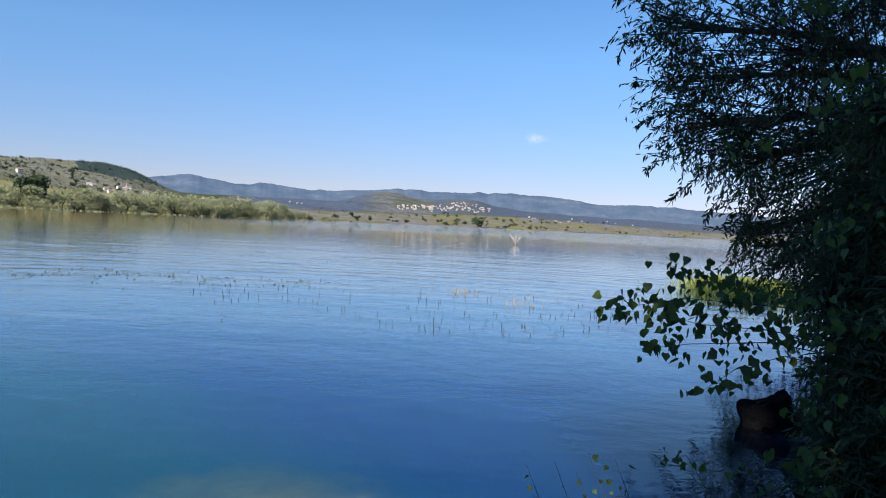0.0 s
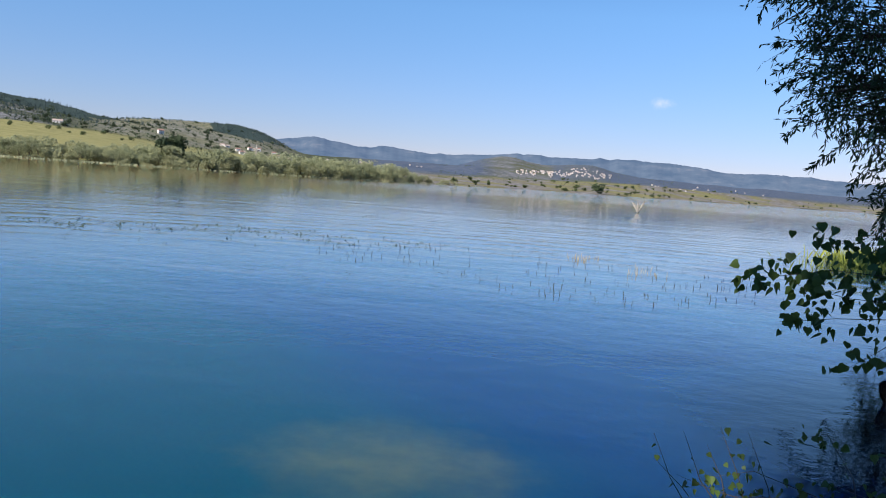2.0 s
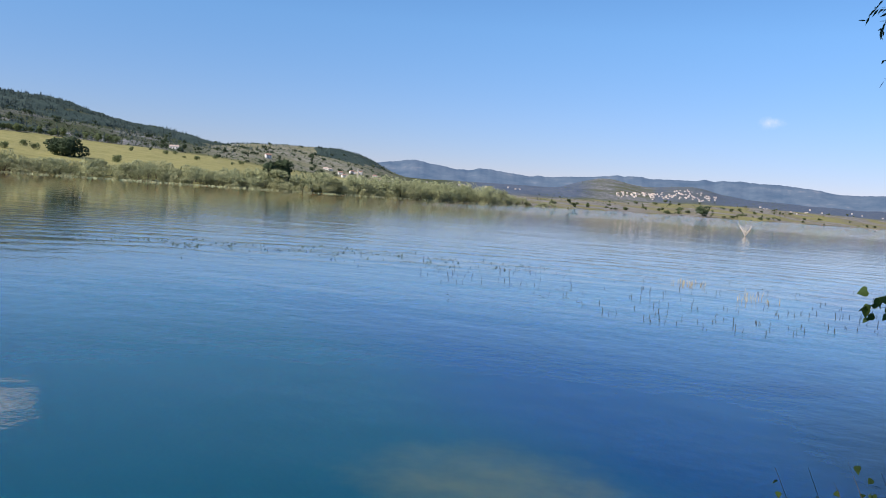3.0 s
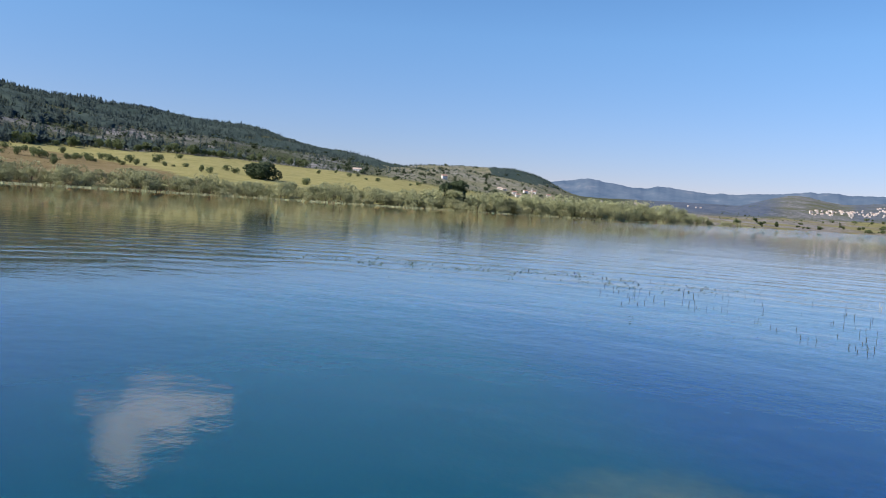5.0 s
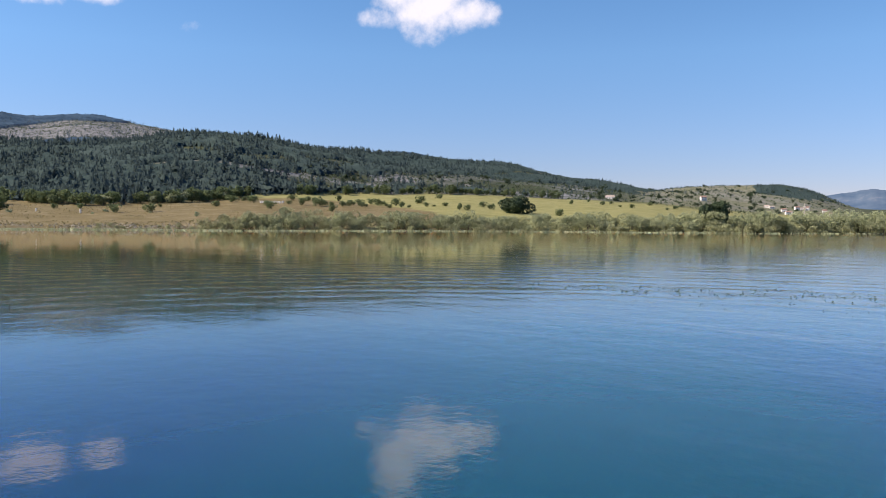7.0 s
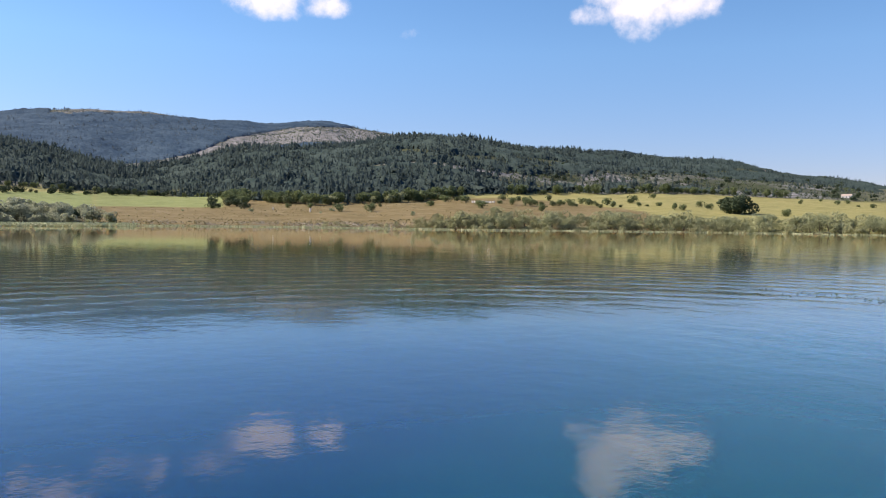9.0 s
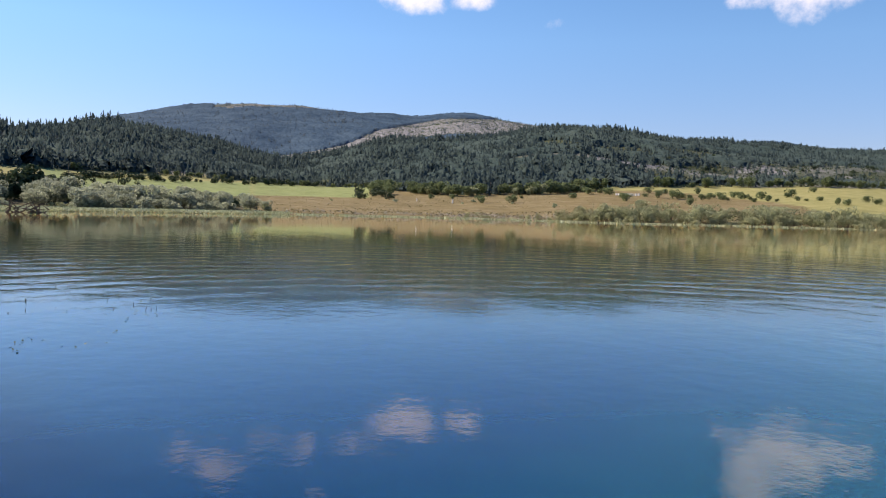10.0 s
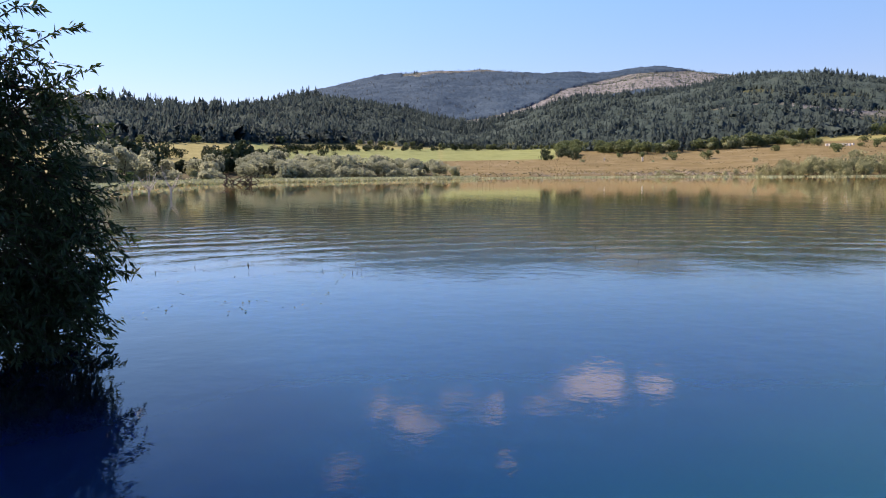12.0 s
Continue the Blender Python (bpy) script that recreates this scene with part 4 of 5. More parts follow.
G_HEDGE = "broadleaf trees along the foot of the forest"
hedge_protos = [shrub("green broadleaf tree at the forest edge", M_GREEN, 2.9, 5.4, 480, 0.38, 10, "tree", G_HEDGE, "edge_tree") for _ in range(4)]
az = np.concatenate([rng.uniform(60, 76.5, 70), rng.uniform(77, 93, 30), rng.uniform(93, 112, 10), rng.uniform(38, 57, 46), rng.uniform(75.2, 77.6, 12)])
d = table(FOOT_D, az) - rng.uniform(-4, 10, len(az))
d[-12:] -= rng.uniform(0, 60, 12)
scatter(hedge_protos, az[az < 77], d[az < 77], 0.7, 1.35)
pale_protos = [shrub("rounded grey-green sallow in the forest hedge", M_SHRUB, 3.2, 4.6, 480, 0.36, 9, "tree", G_HEDGE, "sallow_tree") for _ in range(2)]
scatter(pale_protos, [64.6, 65.2, 63.9, 66.4, 61.8, 69.5, 72.6], [float(table(FOOT_D, a_)) - 8 for a_ in (64.6, 65.2, 63.9, 66.4, 61.8, 69.5, 72.6)], 0.8, 1.35)
scatter([copy_thing(p_, Matrix.Identity(4)) for p_ in hedge_protos[:2]], az[az > 77], d[az > 77], 0.4, 0.75)
G_ROW = "shrubs between the green fields"
row_protos = [shrub("bushy green hedge tree between two fields", M_DARK, 2.6, 4.2, 420, 0.34, 9, "tree", G_ROW, "hedge_tree") for _ in range(3)]
az = np.concatenate([rng.uniform(80, 96.5, 75), rng.uniform(92, 108, 26), rng.uniform(96, 101, 6), rng.uniform(75.2, 77.9, 14)])
e = np.concatenate([rng.uniform(1.5, 1.6, 75), rng.uniform(0.9, 1.25, 26), rng.uniform(1.2, 1.5, 6), rng.uniform(0.75, 1.15, 14)])
scatter(row_protos, az, [ground_at(a, b) for a, b in zip(az, e)], 0.4, 0.95)
G_SLOPE = "scrub on the open hillside"
slope_protos = [shrub("small dark bush on the dry hillside", M_DARK, 2.4, 3.2, 200, 0.4, 7, group=G_SLOPE, name="hill_bush") for _ in range(4)]
az = np.concatenate([rng.uniform(19.5, 36, 190), rng.uniform(36, 56, 70)])
scatter(slope_protos, az, table(FOOT_D, az) + (table(CREST_D, az) - table(FOOT_D, az)) * np.concatenate([rng.uniform(0.0, 1, 190) ** 1.3, rng.uniform(0, 0.35, 70)]), 0.45, 1.3)
az = np.concatenate([rng.uniform(18.5, 36, 1500), rng.uniform(34, 57, 1500), rng.uniform(-8, 9, 900)])
u = np.concatenate([rng.uniform(0.0, 1.0, 1500), rng.uniform(0, 0.38, 1500), rng.uniform(-0.1, 1.0, 900)])
d = table(FOOT_D, az) + (table(CREST_D, az) - table(FOOT_D, az)) * u
top = wood_points(9000, 62, 90, lambda a: a * 0 + 1400, lambda a: a * 0 + BACK_D + 20, lambda a, d: rng.uniform(0, 1, len(a)) < np.clip(bare_top(a, d), 0, 1) * 0.85)
az, d = np.concatenate([az, top[0]]), np.concatenate([d, top[1]])
c = np.stack([-d * np.sin(np.radians(az)), d * np.cos(np.radians(az)), land_height(az, d) + 0.5], -1)
c = (c[:, None, :] + rng.normal(0, 1, (len(c), 9, 3)) * [0.8, 0.8, 0.5] * rng.uniform(0.4, 1.4, (len(c), 1, 1))).reshape(-1, 3)
tagged(new("hillside_scrub", mesh_of("hillside_scrub", *clumps(c, 0.55), M_HEATH)), "low scrub dotting the open hillsides", "scrub", kind="stuff")
G_EAST = "trees on the low far shore"
east_protos = [shrub("dark rounded tree on the far low shore", M_GREEN, 4.5, 6.0, 240, 0.8, 8, "tree", G_EAST, "far_tree") for _ in range(4)]
az = np.concatenate([rng.uniform(-26, -4, 60), rng.normal(-6.5, 2.2, 40), rng.uniform(-4, 8, 50)])
scatter(east_protos, az, table(SHORE, az) * 1.0 + 15 + (table(FOOT_D, az) - table(SHORE, az)) * rng.uniform(0, 1.1, len(az)) ** 1.5, 0.25, 0.8)
shrub("dark domed tree clump at the far waterside", M_DARK, 12, 13, 600, 1.2, 9, "tree", name="domed_tree").matrix_basis = Matrix.Translation(at(-2.4, 1130, -0.5))

round_tree = shrub("large dark round-crowned tree above the willows", M_DARK, 3.9, 8.8, 2400, 0.48, 18, "tree", name="round_tree", base=0.05)
round_tree.matrix_basis = Matrix.Translation(at(27.45, 281, -0.3)) @ Matrix.Diagonal((1.0, 1.0, 1.12, 1))
thicket = shrub("broad dark thicket of trees in the meadow", M_DARK, 6.0, 7.2, 3800, 0.5, 26, "tree", name="thicket", base=0.02)
thicket.matrix_basis = Matrix.Translation(at(41.3, ground_at(41.3, 0.92), -0.2)) @ Matrix.Diagonal((1.25, 1.25, 1.1, 1))

# low water plants and grass along the shore
az = np.concatenate([rng.uniform(6, 64, 2600), rng.uniform(82.5, 112, 24000), rng.uniform(62, 83, 900)])
d = table(SHORE, az) + rng.normal(-3, 4.5, len(az)) - (az > 70) * rng.uniform(0, 14, len(az))
c = np.stack([-d * np.sin(np.radians(az)), d * np.cos(np.radians(az)), np.maximum(land_height(az, d), 0) + 0.15 + (az > 82) * rng.uniform(0, 0.4, len(az))], -1)
tagged(new("shore_grass", mesh_of("shore_grass", *clumps(c, 0.3, 0.6), M_SEDGE)), "pale green flooded grass along the far shore", "grass", kind="stuff")

# tufts of dead grass and herbs over the dry slope, and pale stones along its foot
az = rng.uniform(44, 87, 9000)
d = table(SHORE, az) + 4 + (table(FOOT_D, az) - table(SHORE, az)) * rng.uniform(0, 1, len(az)) ** 1.6
keep = (rough(-d * np.sin(np.radians(az)), d * np.cos(np.radians(az)), 16.0) > -0.3) & (cover_of(az, d)[:, 1] < 0.3) & (d < table(FOOT_D, az))
az, d = az[keep], d[keep]
c = np.stack([-d * np.sin(np.radians(az)), d * np.cos(np.radians(az)), land_height(az, d) + 0.08], -1)
M_TUFT = leafy("dry_herbs", (0.07, 0.075, 0.03), (0.30, 0.25, 0.12), 0.2, 0.8, 0.08)
tagged(new("field_tufts", mesh_of("field_tufts", *clumps(c, 0.26, 0.8), M_TUFT)), "dry herbs and grass tufts on the brown slope", "grass", kind="stuff")
az = np.concatenate([rng.uniform(63, 83, 900), rng.normal(68, 2.5, 600)])
d = table(SHORE, az) + 7 + rng.gamma(1.6, 6.0, len(az))
c = np.stack([-d * np.sin(np.radians(az)), d * np.cos(np.radians(az)), land_height(az, d) + 0.02], -1)
tagged(new("shore_stones", mesh_of("shore_stones", *clumps(c, 0.2, 0.9), M_ROCK)), "pale stones and driftwood strewn above the waterline", "stones", kind="stuff")

# ---- houses, tower and posts ----
def house(label, w, dp, h, storeys, group="", roof_mat=None):
    """A gabled house: wall, roof, door and windows with panes."""
    ob = tagged(new("house"), label, "house", group)
    bm = bmesh.new()
    box(bm, -w / 2, -dp / 2, -2.5, w / 2, dp / 2, h)
    rise = dp * 0.28
    for x in (-w / 2, w / 2):
        bm.faces.new([bm.verts.new(c) for c in ((x, -dp / 2, h), (x, dp / 2, h), (x, 0, h + rise))])
    part("wall", bm, M_WALL, ob)
    bm = bmesh.new()
    o, th = 0.45, 0.25
    for sgn in (-1, 1):
        c = [(-w / 2 - o, sgn * (dp / 2 + o), h - 0.12), (w / 2 + o, sgn * (dp / 2 + o), h - 0.12), (w / 2 + o, 0, h + rise + 0.06), (-w / 2 - o, 0, h + rise + 0.06)]
        lo, hi = [bm.verts.new(q) for q in c], [bm.verts.new((q[0], q[1], q[2] + th)) for q in c]
        bm.faces.new(lo[::-1]), bm.faces.new(hi)
        for i in range(4):
            bm.faces.new((lo[i], lo[(i + 1) % 4], hi[(i + 1) % 4], hi[i]))
    box(bm, w * 0.2, -0.5, h + rise * 0.5, w * 0.2 + 0.7, 0.2, h + rise + 1.0)
    part("roof", bm, roof_mat or M_ROOF, ob, "red-brown clay tile roof")
    for f in range(storeys):
        for k in range(3):
            x = (k - 1) * w * 0.3
            bm = bmesh.new()
            if f == 0 and k == 1:
                box(bm, x - 0.55, -dp / 2 - 0.06, 0, x + 0.55, -dp / 2 + 0.02, 2.1)
                part("door", bm, M_DOOR, ob)
            else:
                box(bm, x - 0.6, -dp / 2 - 0.05, 0.9 + f * 2.9, x + 0.6, -dp / 2 + 0.02, 2.2 + f * 2.9)
                part("window", bm, M_DOOR, ob)
    return ob


def stand(ob, az, el, turn, d=None, size=1.0):
    dd = d or ground_at(az, el, 1050)
    ob.matrix_basis = Matrix.Translation(at(az, dd)) @ Matrix.Rotation(radians(az + turn), 4, "Z") @ Matrix.Scale(size, 4)
    return ob


G_V = "houses of the lakeside village"
h_a = house("white rendered village house with tiled roof", 8.5, 7, 4.8, 2, G_V)
h_b = house("low white house with tiled roof", 9, 6, 2.8, 1, G_V, M_PALEROOF)
protos, first = [h_a, h_b], [True, True]
for k, (a_, e_) in enumerate([(23.15, 0.95), (22.75, 1.12), (22.35, 1.15), (22.0, 1.05), (21.75, 1.25), (23.9, 0.8), (20.7, 1.0), (24.2, 0.82), (22.9, 0.85), (21.9, 0.85), (20.4, 0.75), (19.6, 0.7)]):
    src = protos[k % 2]
    stand(src if k < 2 else copy_thing(src, Matrix.Identity(4)), a_, e_, rng.uniform(-35, 35), rng.uniform(935, 1030), 0.6)
lone = house("small white farmhouse on the green slope", 8, 7, 5.0, 2)
stand(lone, 28.25, 1.42, 20, 940, 0.75)
lone2 = house("long white farmhouse below the wooded slope", 13, 7, 3.4, 1, "", M_PALEROOF)
stand(lone2, 34.5, 1.92, -10, 760, 0.6)
cabin = house("pale stone house among hillside pines", 9, 7, 3.4, 1, "", M_PALEROOF)
stand(cabin, 39.6, 2.75, 15, 1010, 0.75)

G_FAR = "houses of the hillside town across the lake"
M_FARWALL = plain("sun_bleached_render", (0.56, 0.52, 0.47), 0.85, 0.15, 0.5)
f_a = house("white town house on the far hillside", 8.5, 7, 6.2, 2, G_FAR, M_PALEROOF)
f_b = house("pale town house with red roof on far hillside", 9, 7, 4.6, 1, G_FAR, M_PALEROOF)
for home in (f_a, f_b):
    for piece in home.children:
        if piece.data.materials[0] == M_WALL:
            piece.data.materials[0] = M_FARWALL
for k in range(140):
    if k < 38:
        a_ = rng.uniform(0.9, 3.4)
        d_ = ground_at(a_, rng.uniform(0.85, 1.25), 1350)
    elif k < 118:
        a_ = rng.uniform(-3.3, 1.2)
        d_ = ground_at(a_, rng.uniform(0.95, 1.7 - 0.2 * abs(a_ + 1.2)), 1350)
    elif k < 128:
        a_ = rng.uniform(8.6, 17)
        d_ = ground_at(a_, rng.uniform(0.9, 1.0), 1100)
    else:
        a_ = rng.uniform(-14, -6)
        d_ = ground_at(a_, rng.uniform(0.5, 0.85), 1700)
    src = (f_a, f_b)[k % 2]
    stand(src if k < 2 else copy_thing(src, Matrix.Identity(4)), a_, 0, rng.uniform(-60, 60), d_, rng.uniform(0.28, 0.46) * (0.7 if a_ > 8 else 1.0))

minaret = tagged(new("minaret"), "slender pale stone minaret with pointed cap", "tower")
V, F = tube([(0, 0, -1), (0, 0, 11)], [1.0, 0.85], 10)
child("shaft", mesh_of("shaft", V, F, M_ROCK), minaret)
V, F = tube([(0, 0, 11), (0, 0, 11.4), (0, 0, 12.2), (0, 0, 12.2)], [0.9, 1.4, 1.4, 0.7], 10)
child("balcony", mesh_of("balcony", V, F, M_WALL), minaret)
V, F = tube([(0, 0, 12.2), (0, 0, 14.2), (0, 0, 14.2), (0, 0, 17.5)], [0.7, 0.7, 0.95, 0.03], 10)
child("cap", mesh_of("cap", V, F, M_ROCK), minaret)
minaret.matrix_basis = Matrix.Translation(at(21.9, 960)) @ Matrix.Scale(0.8, 4)

# white marker, hives, poles
post = tagged(new("marker_post"), "white concrete marker post in the dry field", "post")
bm = bmesh.new()
box(bm, -0.28, -0.28, -0.4, 0.28, 0.28, 1.6)
bmesh.ops.bevel(bm, geom=bm.edges[:], offset=0.04, segments=1, affect="EDGES")
part("pillar", bm, M_WALL, post)
bm = bmesh.new()
box(bm, -0.36, -0.36, 1.6, 0.36, 0.36, 1.75)
part("cap", bm, M_WALL, post)
post.matrix_basis = Matrix.Translation(at(70.9, ground_at(70.9, 0.62)))
copy_thing(post, Matrix.Translation(at(73.5, ground_at(73.5, 0.72))) @ Matrix.Scale(0.7, 4))
hive = tagged(new("beehive"), "white painted wooden beehive in the meadow", "beehive", "beehives in the meadow")
bm = bmesh.new()
box(bm, -0.4, -0.4, 0.15, 0.4, 0.4, 1.1)
part("body", bm, M_WALL, hive)
bm = bmesh.new()
box(bm, -0.48, -0.48, 1.1, 0.48, 0.48, 1.22)
part("lid", bm, M_WALL, hive)
for k in range(9):
    a_ = 59.3 - 0.19 * k
    m = Matrix.Translation(at(a_, ground_at(a_, 1.48) + rng.uniform(-3, 3)))
    if k:
        copy_thing(hive, m)
    else:
        hive.matrix_basis = m
pole = tagged(new("utility_pole"), "tall thin wooden power pole by the field", "pole", "power poles")
child("shaft", mesh_of("shaft", *tube([(0, 0, -0.5), (0, 0, 7.5)], [0.14, 0.09], 6), M_BARK), pole)
bm = bmesh.new()
box(bm, -0.8, -0.06, 6.9, 0.8, 0.06, 7.05)
part("crossarm", bm, M_BARK, pole)
pole.matrix_basis = Matrix.Translation(at(77.9, ground_at(77.9, 0.82)))
for a_, e_ in ((68.2, 1.35), (96.8, 1.1)):
    copy_thing(pole, Matrix.Translation(at(a_, ground_at(a_, e_))))

# ---- things in the water ----
def stalk(bend):
    h = 1.0
    pts = [(0, 0, -0.6), (0, 0, 0), (bend * 0.02, 0, h * 0.55), (bend * 0.07, 0, h)]
    return mesh_of("stalk", *tube(pts, [0.006, 0.006, 0.005, 0.002], 4), M_REED)


G_REED = "reed stalks standing in the lake"
reed_meshes = [stalk(b_) for b_ in (0.0, 0.08, 0.2, -0.12, 0.04)]
bent = mesh_of("stalk", *tube([(0, 0, -0.6), (0, 0, 0), (0.003, 0, 0.75), (0.012, 0, 1.0), (0.03, 0, 0.7)], [0.006, 0.006, 0.005, 0.004, 0.002], 4), M_REED)
dry_meshes = []
for me in reed_meshes[:3]:
    dm = me.copy()
    dm.materials[0] = M_DRYREED
    dry_meshes.append(dm)


def reed(az, el, h, meshes, label):
    d = EYE / math.tan(radians(-el))
    ob = tagged(new("reed_stalk", meshes[rng.integers(len(meshes))]), label, "reed", G_REED)
    thick = rng.uniform(0.7, 1.2)
    ob.matrix_basis = Matrix.Translation((*(way(az) * (d + ARM)).xy, 0)) @ Euler((rng.normal(0, 0.12), rng.normal(0, 0.12), rng.uniform(0, 6.28))).to_matrix().to_4x4() @ Matrix.Diagonal((thick, thick, h, 1))


for _ in range(190):
    a_ = rng.uniform(-13, 17)
    reed(a_, -rng.uniform(4.3, 6.2 + 2.2 * max(0, 1 - abs(a_ + 3) / 14)), rng.uniform(0.03, 0.1), reed_meshes + [bent], "thin dark reed stalk rising from the water")
for _ in range(26):
    reed(rng.normal(-1.8, 0.9), -rng.normal(4.75, 0.1), rng.uniform(0.06, 0.14), dry_meshes, "dry yellow reed stalk in the water")
for _ in range(18):
    reed(rng.normal(-6.0, 0.7), -rng.normal(5.4, 0.12), rng.uniform(0.06, 0.16), dry_meshes, "dry yellow reed stalk in the water")
for _ in range(22):
    a_ = rng.uniform(88, 106)
    reed(a_, -rng.uniform(5.4, 7.6), rng.uniform(0.02, 0.07), reed_meshes, "thin dark reed stalk rising from the water")
for _ in range(14):
    reed(rng.uniform(70, 98), -rng.uniform(3.5, 6.5), rng.uniform(0.03, 0.08), reed_meshes, "thin dark reed stalk rising from the water")

# floating pondweed in loose rows
pc = []
for a0, a1, e0, e1, n in ((16, 40, 4.0, 4.5, 420), (8, 34, 4.3, 5.4, 420), (4, 20, 5.6, 7.4, 120), (90, 107, 5.6, 7.2, 200), (92, 107, 7.5, 9.5, 60), (40, 60, 5.4, 6.0, 60), (0, 14, 2.7, 3.1, 90)):
    for _ in range(n // 6):
        a_, e_ = rng.uniform(a0, a1), rng.uniform(e0, e1)
        base = way(a_) * (EYE / math.tan(radians(e_)))
        for _ in range(6):
            pc.append((base.x + rng.normal(0, 0.22), base.y + rng.normal(0, 0.12), 0.012))
pc = np.array(pc)
w = rng.uniform(0, 6.28, len(pc))
near = np.where(np.hypot(pc[:, 0], pc[:, 1]) < 20, 0.5, 1.0)
r1, r2 = rng.uniform(0.035, 0.085, len(pc)) * near, rng.uniform(0.016, 0.034, len(pc)) * near
ax = np.stack([np.cos(w), np.sin(w), rng.uniform(-0.2, 0.5, len(pc))], -1) * r1[:, None]
ay = np.stack([-np.sin(w), np.cos(w), np.zeros(len(pc))], -1) * r2[:, None]
pv = np.stack([pc - ax * 0.3, pc + ay, pc + ax, pc - ay], 1).reshape(-1, 3)
pv[:, 2] = np.maximum(pv[:, 2], 0.008)
tagged(new("pondweed", mesh_of("pondweed", pv, np.arange(len(pv)).reshape(-1, 4), M_WEED)), "loose floating pondweed leaves on the lake", "water plants", kind="stuff")


def dead_tree(h, n, label):
    """A drowned bare tree: a stump with crooked branches."""
    ob = tagged(new("dead_tree"), label, "dead tree")
    bole = child("trunk", mesh_of("trunk", *tube([(0, 0, -1.2), (0.03, 0, 0.2), (0.08, 0.02, h * 0.35)], [0.09, 0.08, 0.05], 6), M_DEAD), ob)
    for k in range(n):
        w = rng.uniform(0, 6.28)
        v = Vector((math.cos(w), math.sin(w), 0))
        l = h * rng.uniform(0.45, 1.0)
        p0 = Vector((0.04, 0, h * rng.uniform(0.05, 0.33)))
        pts = [p0, p0 + v * l * 0.22 + Vector((0, 0, l * 0.3)), p0 + v * l * rng.uniform(0.3, 0.6) + Vector((0, 0, l * 0.65)), p0 + v * l * rng.uniform(0.4, 0.75) + Vector((0, 0, l * rng.uniform(0.6, 0.95)))]
        child("branch", mesh_of("branch", *tube(pts, [0.03, 0.025, 0.018, 0.008], 5), M_DEAD), bole)
    return ob


dead_tree(2.6, 26, "bleached drowned shrub with bare branches").matrix_basis = Matrix.Translation((*(way(-5.15) * 84).xy, -0.2)) @ Matrix.Scale(0.62, 4)
dead_tree(2.0, 11, "bare grey drowned tree leaning over the water").matrix_basis = Matrix.Translation((*(way(105.1) * 66).xy, 0))
dead_tree(2.2, 5, "thin bare trunk standing in the water").matrix_basis = Matrix.Translation((*(way(103.7) * 62).xy, 0))
dead_tree(1.5, 9, "low bleached drowned branches by the shore").matrix_basis = Matrix.Translation((*(way(106.2) * 80).xy, 0))
drift = tagged(new("driftwood"), "heap of dark fallen branches at the shore", "driftwood")
for k in range(16):
    x = rng.uniform(-2.6, 2.6)
    pts = [Vector((x, rng.normal(0, 0.3), -0.1)), Vector((x + rng.normal(0, 0.7), rng.normal(0, 0.3), 0.45)), Vector((x + rng.normal(0, 1.3), rng.normal(0, 0.4), rng.uniform(0.4, 2.0)))]
    child("branch", mesh_of("branch", *tube(pts, [0.16, 0.11, 0.03], 5), M_BARK), drift)
drift.matrix_basis = Matrix.Translation((*(way(99.2) * 126).xy, 0)) @ Matrix.Rotation(radians(99), 4, "Z")

# boulder by the willow
bm = bmesh.new()
bmesh.ops.create_icosphere(bm, subdivisions=4, radius=1.0)
for v in bm.verts:
    q = v.co.copy()
    v.co *= 1 + 0.45 * noise.noise(q * 1.6) + 0.2 * noise.noise(q * 3.4) + 0.05 * noise.noise(q * 11)
    v.co.z = min(v.co.z, 0.78 + 0.25 * q.x + 0.12 * noise.noise(q * 3))
    v.co.x = max(v.co.x, -1.05 + 0.4 * abs(q.y)) * 0.37
    v.co.y *= 0.28
    v.co.z *= 0.36
# wet rock; the near-black colour also carries the tree shade on it
M_WETSHADE = plain("wet_shaded_rock", (0.0045, 0.0045, 0.005), 0.95, 0.5, 5.0, 0.015, 0.03)
me = bpy.data.meshes.new("boulder")
bm.to_mesh(me)
bm.free()
me.materials.append(M_WETSHADE)
tagged(new("boulder", me), "wet boulder half out of the water, shade in its tone", "rock").matrix_basis = Matrix.Translation((*(way(-21.7) * 8.5).xy, 0.04)) @ Matrix.Rotation(0.5, 4, "Z") @ Matrix.Scale(0.78, 4)

# bright marsh grass on the spit behind the willow
n = 2600
az = rng.normal(-20.6, 1.7, n)
d = rng.normal(28, 1.3, n)
c = np.stack([-d * np.sin(np.radians(az)), d * np.cos(np.radians(az)), np.zeros(n)], -1)
h = rng.uniform(0.2, 0.6, n)[:, None]
w = rng.uniform(0, 6.28, n)
side = np.stack([np.cos(w), np.sin(w), w * 0], -1)
lean = rng.normal(0, 0.12, (n, 3)) * [1, 1, 0]
up = np.array([0, 0, 1.0])
bv = np.stack([c - side * 0.012, c + side * 0.012, c + up * h * 0.6 + lean * 0.4 + side * 0.009, c + up * h + lean], 1).reshape(-1, 3)
i = np.arange(n)[:, None] * 4
tagged(new("marsh_grass", mesh_of("marsh_grass", bv, np.concatenate([i + [[0, 1, 2]], i + [[0, 2, 3]]]), M_GRASS)), "sunlit yellow-green marsh grass in shallow water", "grass", kind="stuff")

